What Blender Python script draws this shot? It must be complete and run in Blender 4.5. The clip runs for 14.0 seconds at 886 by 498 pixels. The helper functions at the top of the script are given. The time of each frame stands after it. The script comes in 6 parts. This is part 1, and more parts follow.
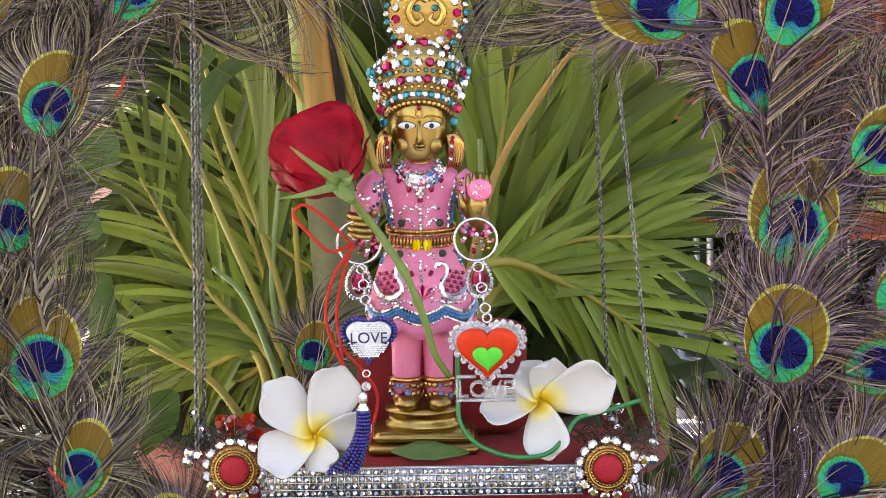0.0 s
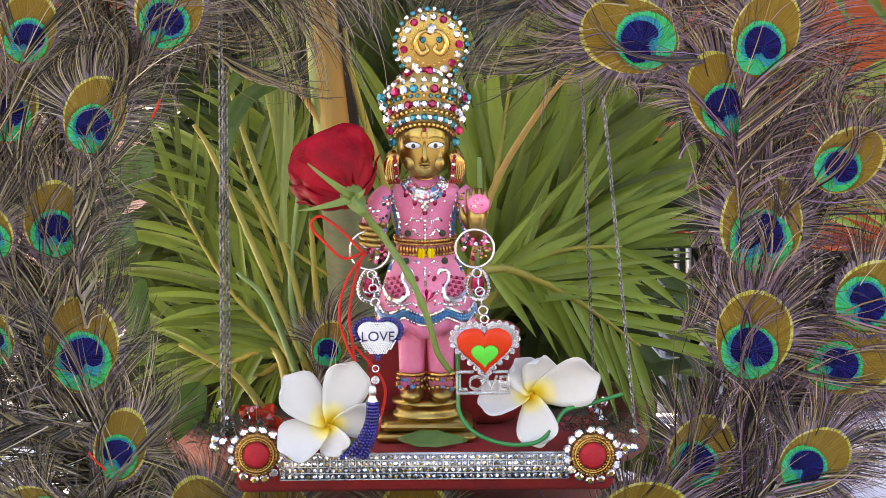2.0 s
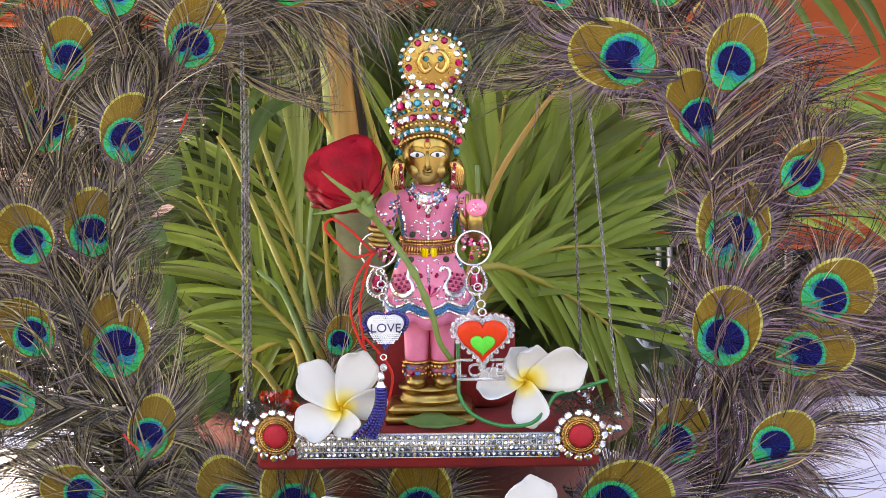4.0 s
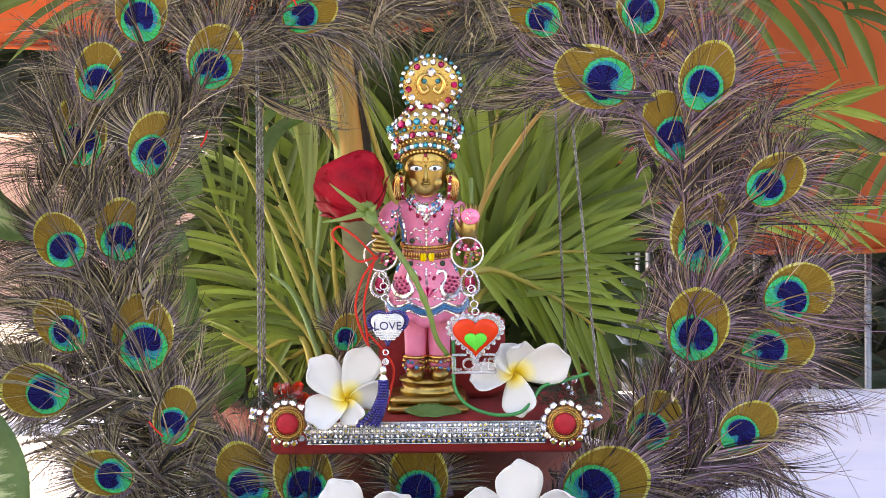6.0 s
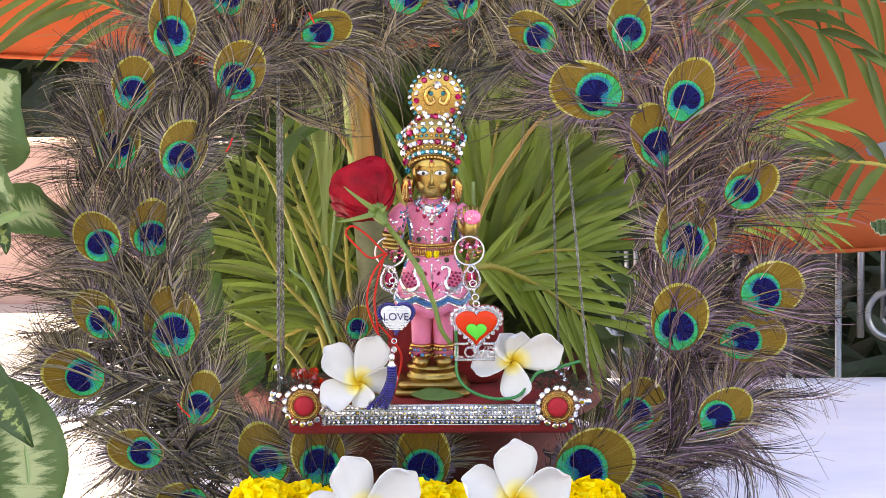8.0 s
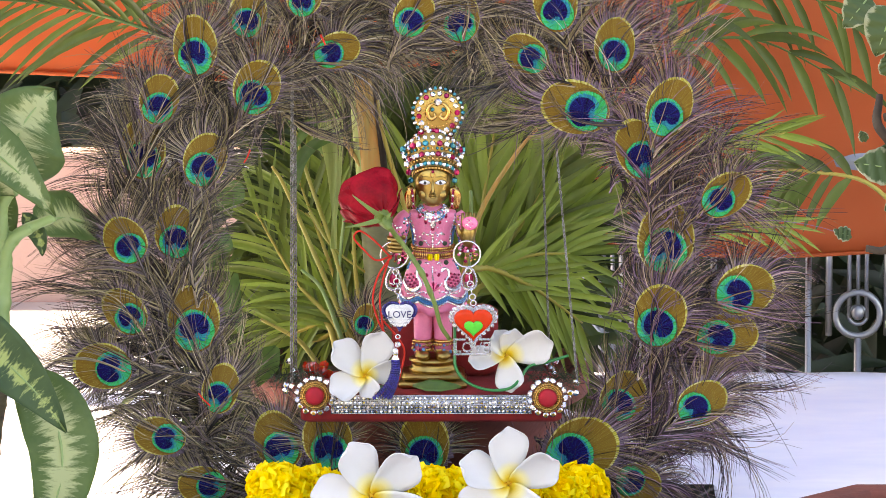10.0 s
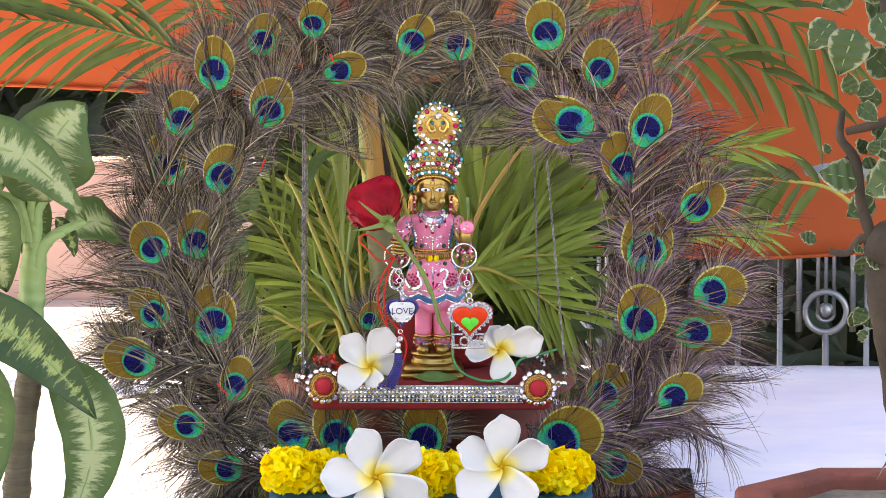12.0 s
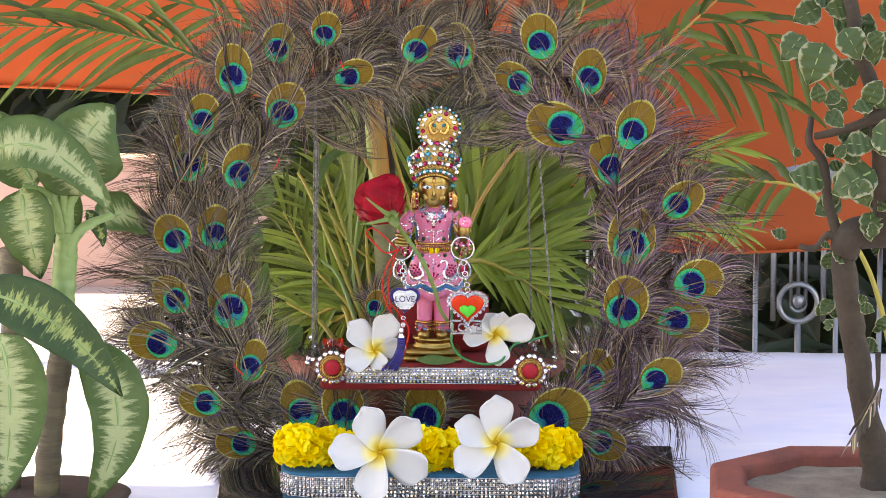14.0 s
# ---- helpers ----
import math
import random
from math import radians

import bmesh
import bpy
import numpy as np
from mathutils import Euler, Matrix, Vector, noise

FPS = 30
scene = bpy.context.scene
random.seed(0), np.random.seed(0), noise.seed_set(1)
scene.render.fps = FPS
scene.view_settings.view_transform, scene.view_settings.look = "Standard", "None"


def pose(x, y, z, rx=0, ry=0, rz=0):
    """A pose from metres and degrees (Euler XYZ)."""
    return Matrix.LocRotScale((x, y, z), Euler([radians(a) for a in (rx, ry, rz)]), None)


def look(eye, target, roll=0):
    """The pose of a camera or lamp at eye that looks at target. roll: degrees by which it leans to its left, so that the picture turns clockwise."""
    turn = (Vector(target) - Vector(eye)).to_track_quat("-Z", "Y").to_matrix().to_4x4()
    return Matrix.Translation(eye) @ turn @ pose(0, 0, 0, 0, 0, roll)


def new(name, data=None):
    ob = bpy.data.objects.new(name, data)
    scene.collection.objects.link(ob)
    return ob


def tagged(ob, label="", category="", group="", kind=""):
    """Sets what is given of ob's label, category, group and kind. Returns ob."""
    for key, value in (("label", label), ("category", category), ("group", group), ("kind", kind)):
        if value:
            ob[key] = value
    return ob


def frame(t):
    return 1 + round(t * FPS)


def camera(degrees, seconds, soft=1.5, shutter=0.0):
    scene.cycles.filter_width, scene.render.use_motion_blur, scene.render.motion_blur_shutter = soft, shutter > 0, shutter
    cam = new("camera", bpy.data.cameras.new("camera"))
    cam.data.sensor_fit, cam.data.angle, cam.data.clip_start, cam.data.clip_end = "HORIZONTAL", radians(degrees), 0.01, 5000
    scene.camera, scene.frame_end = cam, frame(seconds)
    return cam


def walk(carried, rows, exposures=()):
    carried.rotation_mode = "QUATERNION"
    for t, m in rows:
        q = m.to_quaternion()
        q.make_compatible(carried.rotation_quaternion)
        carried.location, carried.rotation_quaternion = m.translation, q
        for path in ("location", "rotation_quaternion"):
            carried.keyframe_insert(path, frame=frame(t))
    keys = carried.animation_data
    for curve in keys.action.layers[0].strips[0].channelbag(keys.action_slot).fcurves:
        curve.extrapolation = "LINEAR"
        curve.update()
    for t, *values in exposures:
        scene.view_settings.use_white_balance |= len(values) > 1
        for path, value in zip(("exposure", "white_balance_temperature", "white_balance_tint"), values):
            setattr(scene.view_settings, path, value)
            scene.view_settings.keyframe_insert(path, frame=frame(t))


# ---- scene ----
cam = camera(5.0, 14.0, soft=0.62)
# rows: seconds, metres back from the pivot along the line of sight, yaw, pitch, roll
ROWS = [
    (0, 5.4095, -0.3045, -12.0126, 0.757),
    (0.5, 5.5465, -0.2915, -12.0156, 0.724),
    (1, 5.7102, -0.2736, -12.0044, 0.679),
    (1.5, 5.8519, -0.2376, -11.9894, 0.550),
    (2, 6.0086, -0.2117, -11.9665, 0.448),
    (2.5, 6.1570, -0.2156, -11.9659, 0.522),
    (3, 6.3123, -0.2200, -11.9797, 0.585),
    (5.5, 7.1142, -0.2336, -11.9504, 0.569),
    (6, 7.2907, -0.2196, -11.9461, 0.530),
    (6.5, 7.4553, -0.1875, -11.9450, 0.433),
    (7, 7.6287, -0.1338, -11.9467, 0.273),
    (7.5, 7.8018, -0.1335, -11.9559, 0.297),
    (8, 7.9764, -0.1232, -11.9627, 0.229),
    (10.5, 8.8756, -0.0563, -11.9445, -0.050),
    (11, 9.0663, -0.0366, -11.9486, -0.143),
    (11.5, 9.2602, -0.0573, -11.9428, -0.063),
    (12, 9.4526, -0.0558, -11.9394, -0.061),
    (12.5, 9.6433, -0.0382, -11.9399, -0.154),
    (13, 9.8449, -0.0200, -11.9567, -0.243),
    (13.5, 10.0367, 0.0096, -11.9792, -0.353),
    (14, 10.2418, 0.0315, -11.9839, -0.445),
]
PIVOT, DROP = Vector((0.0, 0.0, 0.242)), radians(12.0)


def eye_pose(back, yaw, pitch, roll):
    eye = PIVOT + back * Vector((0.0, -math.cos(DROP), math.sin(DROP)))
    return pose(*eye, 90 + pitch, roll, yaw)


EXPOSURE, KELVIN, TINT = 2.30, 9100.0, 22.0
walk(cam, [(t, eye_pose(*r)) for t, *r in ROWS], [(0.0, EXPOSURE, KELVIN, TINT), (3.0, EXPOSURE + 0.06, KELVIN, TINT), (7.0, EXPOSURE + 0.12, KELVIN, TINT), (11.0, EXPOSURE + 0.06, KELVIN, TINT), (14.0, EXPOSURE - 0.04, KELVIN, TINT)])

# ---- world, sun ----
SUN_EL, SUN_AZ = 50.0, 155.0   # the sun stands to the left, a little behind the table
world = bpy.data.worlds.new("sky")
scene.world = world
world.use_nodes = True
_nt = world.node_tree
_sky = _nt.nodes.new("ShaderNodeTexSky")
_sky.sky_type, _sky.sun_disc = "NISHITA", False
_sky.sun_elevation, _sky.sun_rotation = radians(SUN_EL), radians(-65)
_bg = _nt.nodes["Background"]
_bg.inputs["Strength"].default_value = 0.15
_nt.links.new(_sky.outputs[0], _bg.inputs["Color"])
sun_dir = Vector((math.cos(radians(SUN_AZ)) * math.cos(radians(SUN_EL)), math.sin(radians(SUN_AZ)) * math.cos(radians(SUN_EL)), math.sin(radians(SUN_EL))))
_sun = bpy.data.lights.new("sun", "SUN")
_sun.energy, _sun.angle, _sun.color = 4.5, radians(0.6), (1.0, 0.95, 0.86)
new("sun", _sun).matrix_world = look(sun_dir * 10, (0, 0, 0))


# ---- materials ----
def mat(name, c, c2=None, rough=0.5, metal=0.0, scale=60.0, bump=0.0, bscale=None, island=0.0, rnd=0.0, trans=0.0, thin=0.0, coat=0.0,
        stretch=(1, 1, 1), sheen=0.0, spec=0.5):
    """A procedural surface: two scales of noise between two colours, fine relief, and a spread of tone from piece to piece."""
    m = bpy.data.materials.new(name)
    m.use_nodes = True
    nt = m.node_tree
    n, l = nt.nodes, nt.links
    p = n["Principled BSDF"]
    p.inputs["Roughness"].default_value, p.inputs["Metallic"].default_value = rough, metal
    p.inputs["Transmission Weight"].default_value, p.inputs["Coat Weight"].default_value = trans, coat
    p.inputs["Sheen Weight"].default_value = sheen
    p.inputs["Specular IOR Level"].default_value = spec
    co = n.new("ShaderNodeTexCoord")
    mp = n.new("ShaderNodeMapping")
    mp.inputs["Scale"].default_value = stretch
    l.new(co.outputs["Object"], mp.inputs["Vector"])
    big, fine = n.new("ShaderNodeTexNoise"), n.new("ShaderNodeTexNoise")
    for t, s in ((big, scale), (fine, scale * 7)):
        t.inputs["Scale"].default_value, t.inputs["Detail"].default_value = s, 4.0
        l.new(mp.outputs[0], t.inputs["Vector"])
    add = n.new("ShaderNodeMath")
    add.operation = "MULTIPLY_ADD"
    add.inputs[1].default_value = 0.35
    l.new(fine.outputs["Fac"], add.inputs[0])
    l.new(big.outputs["Fac"], add.inputs[2])
    ramp = n.new("ShaderNodeMapRange")
    ramp.inputs[1].default_value, ramp.inputs[2].default_value = 0.45, 0.95
    l.new(add.outputs[0], ramp.inputs[0])
    c2 = c2 or tuple(v * 0.72 for v in c)
    mix = n.new("ShaderNodeMix")
    mix.data_type = "RGBA"
    mix.inputs[6].default_value, mix.inputs[7].default_value = (*c, 1), (*c2, 1)
    l.new(ramp.outputs[0], mix.inputs[0])
    out = mix.outputs[2]
    if island or rnd:
        src = n.new("ShaderNodeNewGeometry").outputs["Random Per Island"] if island else n.new("ShaderNodeObjectInfo").outputs["Random"]
        k = island or rnd
        r2 = n.new("ShaderNodeMapRange")
        r2.inputs[3].default_value, r2.inputs[4].default_value = 1 - k, 1 + k
        l.new(src, r2.inputs[0])
        hs = n.new("ShaderNodeHueSaturation")
        l.new(r2.outputs[0], hs.inputs["Value"])
        l.new(out, hs.inputs["Color"])
        out = hs.outputs[0]
    l.new(out, p.inputs["Base Color"])
    if bump:
        bt = n.new("ShaderNodeTexNoise")
        bt.inputs["Scale"].default_value, bt.inputs["Detail"].default_value = bscale or scale * 5, 5.0
        l.new(mp.outputs[0], bt.inputs["Vector"])
        b = n.new("ShaderNodeBump")
        b.inputs["Strength"].default_value, b.inputs["Distance"].default_value = bump, 0.002
        l.new(bt.outputs["Fac"], b.inputs["Height"])
        l.new(b.outputs[0], p.inputs["Normal"])
    if thin:
        tr = n.new("ShaderNodeBsdfTranslucent")
        l.new(out, tr.inputs["Color"])
        ms = n.new("ShaderNodeMixShader")
        ms.inputs[0].default_value = thin
        l.new(p.outputs[0], ms.inputs[1])
        l.new(tr.outputs[0], ms.inputs[2])
        l.new(ms.outputs[0], n["Material Output"].inputs["Surface"])
    return m


def ramp_mat(name, stops, source, rough=0.5, thin=0.0, axis=0, span=1.0, spread=0.0, metal=0.0, streak=0.0, spec=0.5):
    """Colour stops along a distance from the object's origin ('radius'), along an axis ('axis'), or from strand to strand ('island')."""
    m = mat(name, (0.5, 0.5, 0.5), rough=rough, thin=thin, metal=metal, spec=spec)
    nt = m.node_tree
    n, l = nt.nodes, nt.links
    r = n.new("ShaderNodeValToRGB")
    while len(r.color_ramp.elements) < len(stops):
        r.color_ramp.elements.new(0.5)
    for e, (at, c) in zip(r.color_ramp.elements, stops):
        e.position, e.color = at, (*c, 1)
    if source == "island":
        l.new(n.new("ShaderNodeNewGeometry").outputs["Random Per Island"], r.inputs[0])
    else:
        co = n.new("ShaderNodeTexCoord")
        if source == "radius":
            v = n.new("ShaderNodeVectorMath")
            v.operation = "LENGTH"
            l.new(co.outputs["Object"], v.inputs[0])
            val = v.outputs["Value"]
        else:
            v = n.new("ShaderNodeSeparateXYZ")
            l.new(co.outputs["Object"], v.inputs[0])
            val = v.outputs[axis]
        no = n.new("ShaderNodeTexNoise")
        no.inputs["Scale"].default_value, no.inputs["Detail"].default_value = 140.0 if not streak else streak, 4.0
        a = n.new("ShaderNodeMath")
        a.operation = "DIVIDE"
        a.inputs[1].default_value = span
        l.new(val, a.inputs[0])
        b = n.new("ShaderNodeMath")
        b.operation = "MULTIPLY_ADD"
        b.inputs[1].default_value = spread
        l.new(no.outputs["Fac"], b.inputs[0])
        l.new(a.outputs[0], b.inputs[2])
        c = n.new("ShaderNodeMath")
        c.operation = "SUBTRACT"
        c.inputs[1].default_value = spread * 0.5
        l.new(b.outputs[0], c.inputs[0])
        l.new(c.outputs[0], r.inputs[0])
    p = n["Principled BSDF"]
    l.new(r.outputs[0], p.inputs["Base Color"])
    for q in n:
        if q.type == "BSDF_TRANSLUCENT":
            l.new(r.outputs[0], q.inputs["Color"])
    return m


# White cotton; the bluer, darker mottling paints in the shading of wrinkles.
M_CLOTH = mat("white_cloth", (0.86, 0.88, 0.94), (0.66, 0.72, 0.90), rough=0.85, scale=5, bump=0.9, bscale=11, stretch=(0.6, 1.6, 1))
M_TRAY = mat("black_lacquer", (0.012, 0.012, 0.014), rough=0.06, scale=8)
M_STEEL = mat("steel", (0.32, 0.33, 0.34), rough=0.35, metal=0.9, scale=30)
M_TARP = mat("orange_tarp", (0.64, 0.15, 0.05), (0.54, 0.11, 0.035), spec=0.15, rough=0.6, scale=3, bump=0.2, bscale=12, thin=0.42)
M_PINK = mat("pink_plaster", (0.66, 0.45, 0.38), (0.55, 0.38, 0.33), rough=0.9, scale=6, bump=0.3, bscale=90)
M_WHITEWALL = mat("white_plaster", (0.60, 0.58, 0.56), rough=0.9, scale=6, bump=0.3)
M_FLOOR = mat("floor_tile", (0.20, 0.17, 0.145), (0.13, 0.115, 0.10), rough=0.5, scale=4, bump=0.1)
M_BLOCKER = mat("blocker_sheet", (0.55, 0.50, 0.45), rough=0.7, scale=5)
M_TERRA = mat("terracotta", (0.23, 0.052, 0.030), (0.11, 0.028, 0.018), rough=0.75, scale=22, bump=0.4, bscale=160)
M_SOIL = mat("soil", (0.20, 0.17, 0.125), (0.10, 0.08, 0.06), rough=1.0, scale=40, bump=0.9, bscale=130)
M_SOILD = mat("dark_soil", (0.09, 0.06, 0.045), rough=1.0, scale=40, bump=0.9, bscale=130)
M_BLUEFELT = mat("blue_felt", (0.008, 0.125, 0.22), (0.006, 0.085, 0.16), rough=0.95, scale=60, bump=0.5, bscale=800)
M_REDVELVET = mat("red_velvet", (0.26, 0.008, 0.008), (0.14, 0.005, 0.006), rough=0.9, scale=40, bump=0.3, bscale=900)
M_REDGEM = mat("red_velvet_button", (0.46, 0.006, 0.02), (0.30, 0.004, 0.012), rough=0.75, scale=150, bump=0.4)
M_STEELCHAIN = mat("dark_steel_chain", (0.30, 0.29, 0.28), (0.12, 0.11, 0.10), rough=0.28, metal=1.0, scale=200, island=0.4)
M_SILVER = mat("silver_chain", (0.80, 0.80, 0.80), (0.6, 0.6, 0.6), rough=0.18, metal=1.0, scale=150, island=0.25)
M_STONE = mat("clear_rhinestone", (0.84, 0.84, 0.86), (0.46, 0.46, 0.50), rough=0.06, metal=0.95, scale=420, island=0.5, coat=0.4)
M_WIRE = mat("silver_wire", (0.62, 0.62, 0.62), (0.40, 0.40, 0.40), rough=0.25, metal=1.0, scale=150)
M_GOLD = mat("brass", (0.42, 0.29, 0.095), (0.30, 0.20, 0.06), rough=0.30, metal=1.0, scale=45, bump=0.10, bscale=500)
M_GOLDBEAD = mat("gold_beads", (0.62, 0.37, 0.12), (0.40, 0.21, 0.06), rough=0.24, metal=1.0, scale=100, island=0.45)
M_PINKSILK = mat("pink_satin", (0.80, 0.22, 0.36), (0.66, 0.15, 0.28), rough=0.42, scale=45, bump=0.5, bscale=160)
M_BLUEBEAD = mat("blue_beads", (0.01, 0.16, 0.36), rough=0.3, scale=100, island=0.3, coat=0.6)
M_TEALGEM = mat("teal_gem", (0.0, 0.22, 0.28), rough=0.12, scale=200, rnd=0.3, coat=0.25, metal=0.55)
M_RUBY = mat("ruby_gem", (0.42, 0.0, 0.07), rough=0.12, scale=200, rnd=0.3, coat=0.25, metal=0.55)
M_PEARLPINK = mat("pink_pearl", (0.80, 0.16, 0.30), (0.70, 0.10, 0.22), rough=0.25, scale=150, island=0.3, coat=0.5)
M_WHITE = mat("white_enamel", (0.85, 0.85, 0.84), rough=0.35, scale=100)
M_BLACK = mat("black_enamel", (0.01, 0.01, 0.012), rough=0.3, scale=100)
M_NAVY = mat("navy_beads", (0.012, 0.008, 0.17), (0.008, 0.006, 0.09), rough=0.25, scale=200, island=0.35, coat=0.3)
M_INK = mat("navy_ink", (0.012, 0.012, 0.11), rough=0.5, scale=200)
M_ORANGEHEART = mat("orange_enamel", (0.72, 0.035, 0.004), rough=0.16, scale=30, coat=0.0, spec=0.25)
M_GREENHEART = mat("green_enamel", (0.03, 0.62, 0.05), rough=0.3, scale=60, spec=0.25)
M_ACRYL = mat("clear_acrylic", (0.93, 0.95, 0.96), (0.88, 0.9, 0.92), rough=0.08, trans=0.75, scale=60)
M_REDTHREAD = mat("red_thread", (0.72, 0.025, 0.01), rough=0.8, scale=300, bump=0.5, bscale=2500)
M_RIBBON = mat("green_ribbon", (0.0, 0.22, 0.05), (0.0, 0.15, 0.04), rough=0.3, scale=120)
M_STEM = mat("rose_stem", (0.15, 0.22, 0.04), (0.09, 0.15, 0.03), rough=0.5, scale=90, bump=0.2)
M_ROSE = mat("rose_petal", (0.36, 0.003, 0.014), (0.15, 0.001, 0.005), rough=0.5, scale=70, bump=0.5, bscale=180, thin=0.04, spec=0.14)
M_LEAF = mat("green_leaf", (0.10, 0.19, 0.035), (0.05, 0.12, 0.025), rough=0.45, scale=30, bump=0.2, bscale=200, thin=0.25)
# Dark and bright copies of one leaflet; the dark colour stands for backlit fronds.
M_PALMOBJ = mat("palm_leaflet_single_backlit", (0.105, 0.15, 0.03), (0.055, 0.085, 0.016), spec=0.3, rough=0.42, scale=14, rnd=0.45, thin=0.12, stretch=(1, 1, 0.3))
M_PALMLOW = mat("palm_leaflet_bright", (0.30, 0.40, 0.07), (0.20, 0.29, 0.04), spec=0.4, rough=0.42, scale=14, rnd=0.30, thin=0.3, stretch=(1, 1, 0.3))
M_PALM = mat("palm_leaflet", (0.24, 0.32, 0.05), (0.11, 0.17, 0.026), spec=0.45, rough=0.40, scale=14, island=0.55, thin=0.3, stretch=(1, 1, 0.3))
# Darker copy of the palm green; paints the shaded gaps behind the fronds.
M_PALMSHADE = mat("palm_leaflet_shade", (0.075, 0.11, 0.02), (0.03, 0.05, 0.012), spec=0.3, rough=0.45, scale=14, island=0.6, thin=0.25, stretch=(1, 1, 0.3))
M_PALEBLADE = mat("palm_pale_spear", (0.42, 0.50, 0.17), (0.24, 0.33, 0.08), rough=0.45, scale=16, bump=0.3, bscale=240, island=0.3, thin=0.2, stretch=(6, 6, 0.1))
M_TRUNK = mat("palm_trunk", (0.17, 0.19, 0.08), (0.10, 0.10, 0.05), rough=0.6, scale=20, bump=0.3, bscale=80, stretch=(1, 1, 3))
# Near-black holds the shade behind the railing; tinsel and dark stones share it.
M_PALMD = mat("shade_and_dark_green", (0.020, 0.038, 0.014), (0.009, 0.020, 0.008), rough=0.5, scale=14, island=0.5, thin=0.1)
M_PALMSTEM = mat("palm_stalk", (0.46, 0.33, 0.05), (0.26, 0.27, 0.05), rough=0.45, scale=16, bump=0.15, stretch=(1, 1, 0.2))
M_SHEATH = mat("palm_sheath", (0.56, 0.23, 0.035), (0.34, 0.32, 0.10), rough=0.5, scale=30, bump=0.2, stretch=(3, 3, 0.15))
M_BARK = mat("bark", (0.055, 0.040, 0.026), (0.018, 0.013, 0.009), rough=0.85, scale=25, bump=0.8, bscale=150)
M_CANE = mat("cane", (0.15, 0.125, 0.065), (0.045, 0.030, 0.020), rough=0.65, scale=22, bump=0.7, bscale=120, stretch=(0.4, 0.4, 3))
M_GREENSTEM = mat("fleshy_stalk", (0.25, 0.36, 0.14), (0.16, 0.27, 0.08), rough=0.4, scale=18)
M_MARI = ramp_mat("marigold_petal", [(0.0, (0.92, 0.60, 0.0)), (0.5, (0.98, 0.78, 0.015)), (1.0, (0.98, 0.88, 0.05))], "island", rough=0.6, thin=0.32, spec=0.2)
M_PLUMERIA = ramp_mat("frangipani_petal", [(0.0, (0.80, 0.40, 0.02)), (0.12, (0.90, 0.66, 0.04)), (0.25, (0.90, 0.82, 0.40)), (0.37, (0.76, 0.75, 0.72)), (1.0, (0.74, 0.73, 0.72))], "radius", rough=0.5, thin=0.25, span=0.045, spread=0.10)
M_BARB = ramp_mat("feather_barbs", [(0.0, (0.005, 0.004, 0.004)), (0.38, (0.022, 0.016, 0.013)), (0.54, (0.11, 0.080, 0.075)), (0.66, (0.19, 0.145, 0.145)), (0.76, (0.15, 0.125, 0.055)), (0.90, (0.23, 0.19, 0.09)), (1.0, (0.44, 0.36, 0.26))], "island", rough=0.30, spec=0.55, metal=0.3)
M_BARBV = ramp_mat("feather_violet_barbs", [(0.0, (0.005, 0.003, 0.005)), (0.36, (0.024, 0.014, 0.016)), (0.52, (0.13, 0.070, 0.11)), (0.68, (0.25, 0.14, 0.23)), (0.78, (0.16, 0.11, 0.05)), (0.90, (0.27, 0.20, 0.09)), (1.0, (0.50, 0.38, 0.30))], "island", rough=0.30, spec=0.55, metal=0.3)
M_FRINGE = ramp_mat("feather_fringe", [(0.0, (0.045, 0.028, 0.038)), (0.5, (0.13, 0.085, 0.12)), (1.0, (0.22, 0.17, 0.20))], "island", rough=0.45, spec=0.3)
M_QUILL = mat("feather_quill", (0.34, 0.27, 0.19), (0.16, 0.11, 0.08), rough=0.4, scale=40)
M_BRONZE = ramp_mat("feather_bronze", [(0.0, (0.150, 0.080, 0.008)), (0.5, (0.185, 0.108, 0.013)), (1.0, (0.21, 0.135, 0.02))], "island", rough=0.5, spec=0.15)
M_RIM = ramp_mat("feather_rim", [(0.0, (0.20, 0.17, 0.02)), (0.45, (0.42, 0.38, 0.05)), (1.0, (0.62, 0.56, 0.26))], "island", rough=0.5, spec=0.15)
M_HALO = ramp_mat("feather_halo", [(0.0, (0.105, 0.058, 0.008)), (0.5, (0.13, 0.078, 0.012)), (1.0, (0.16, 0.10, 0.02))], "island", rough=0.5, spec=0.15)
M_TEAL = ramp_mat("feather_teal", [(0.0, (0.0, 0.22, 0.05)), (0.4, (0.0, 0.36, 0.10)), (0.75, (0.0, 0.38, 0.16)), (1.0, (0.0, 0.30, 0.26))], "island", rough=0.6, spec=0.0)
M_MID = ramp_mat("feather_turquoise", [(0.0, (0.0, 0.10, 0.14)), (0.5, (0.0, 0.16, 0.24)), (1.0, (0.0, 0.26, 0.30))], "island", rough=0.5, spec=0.03)
M_BLUE = ramp_mat("feather_blue", [(0.0, (0.003, 0.002, 0.016)), (0.5, (0.008, 0.005, 0.060)), (1.0, (0.008, 0.014, 0.13))], "island", rough=0.5, spec=0.05)


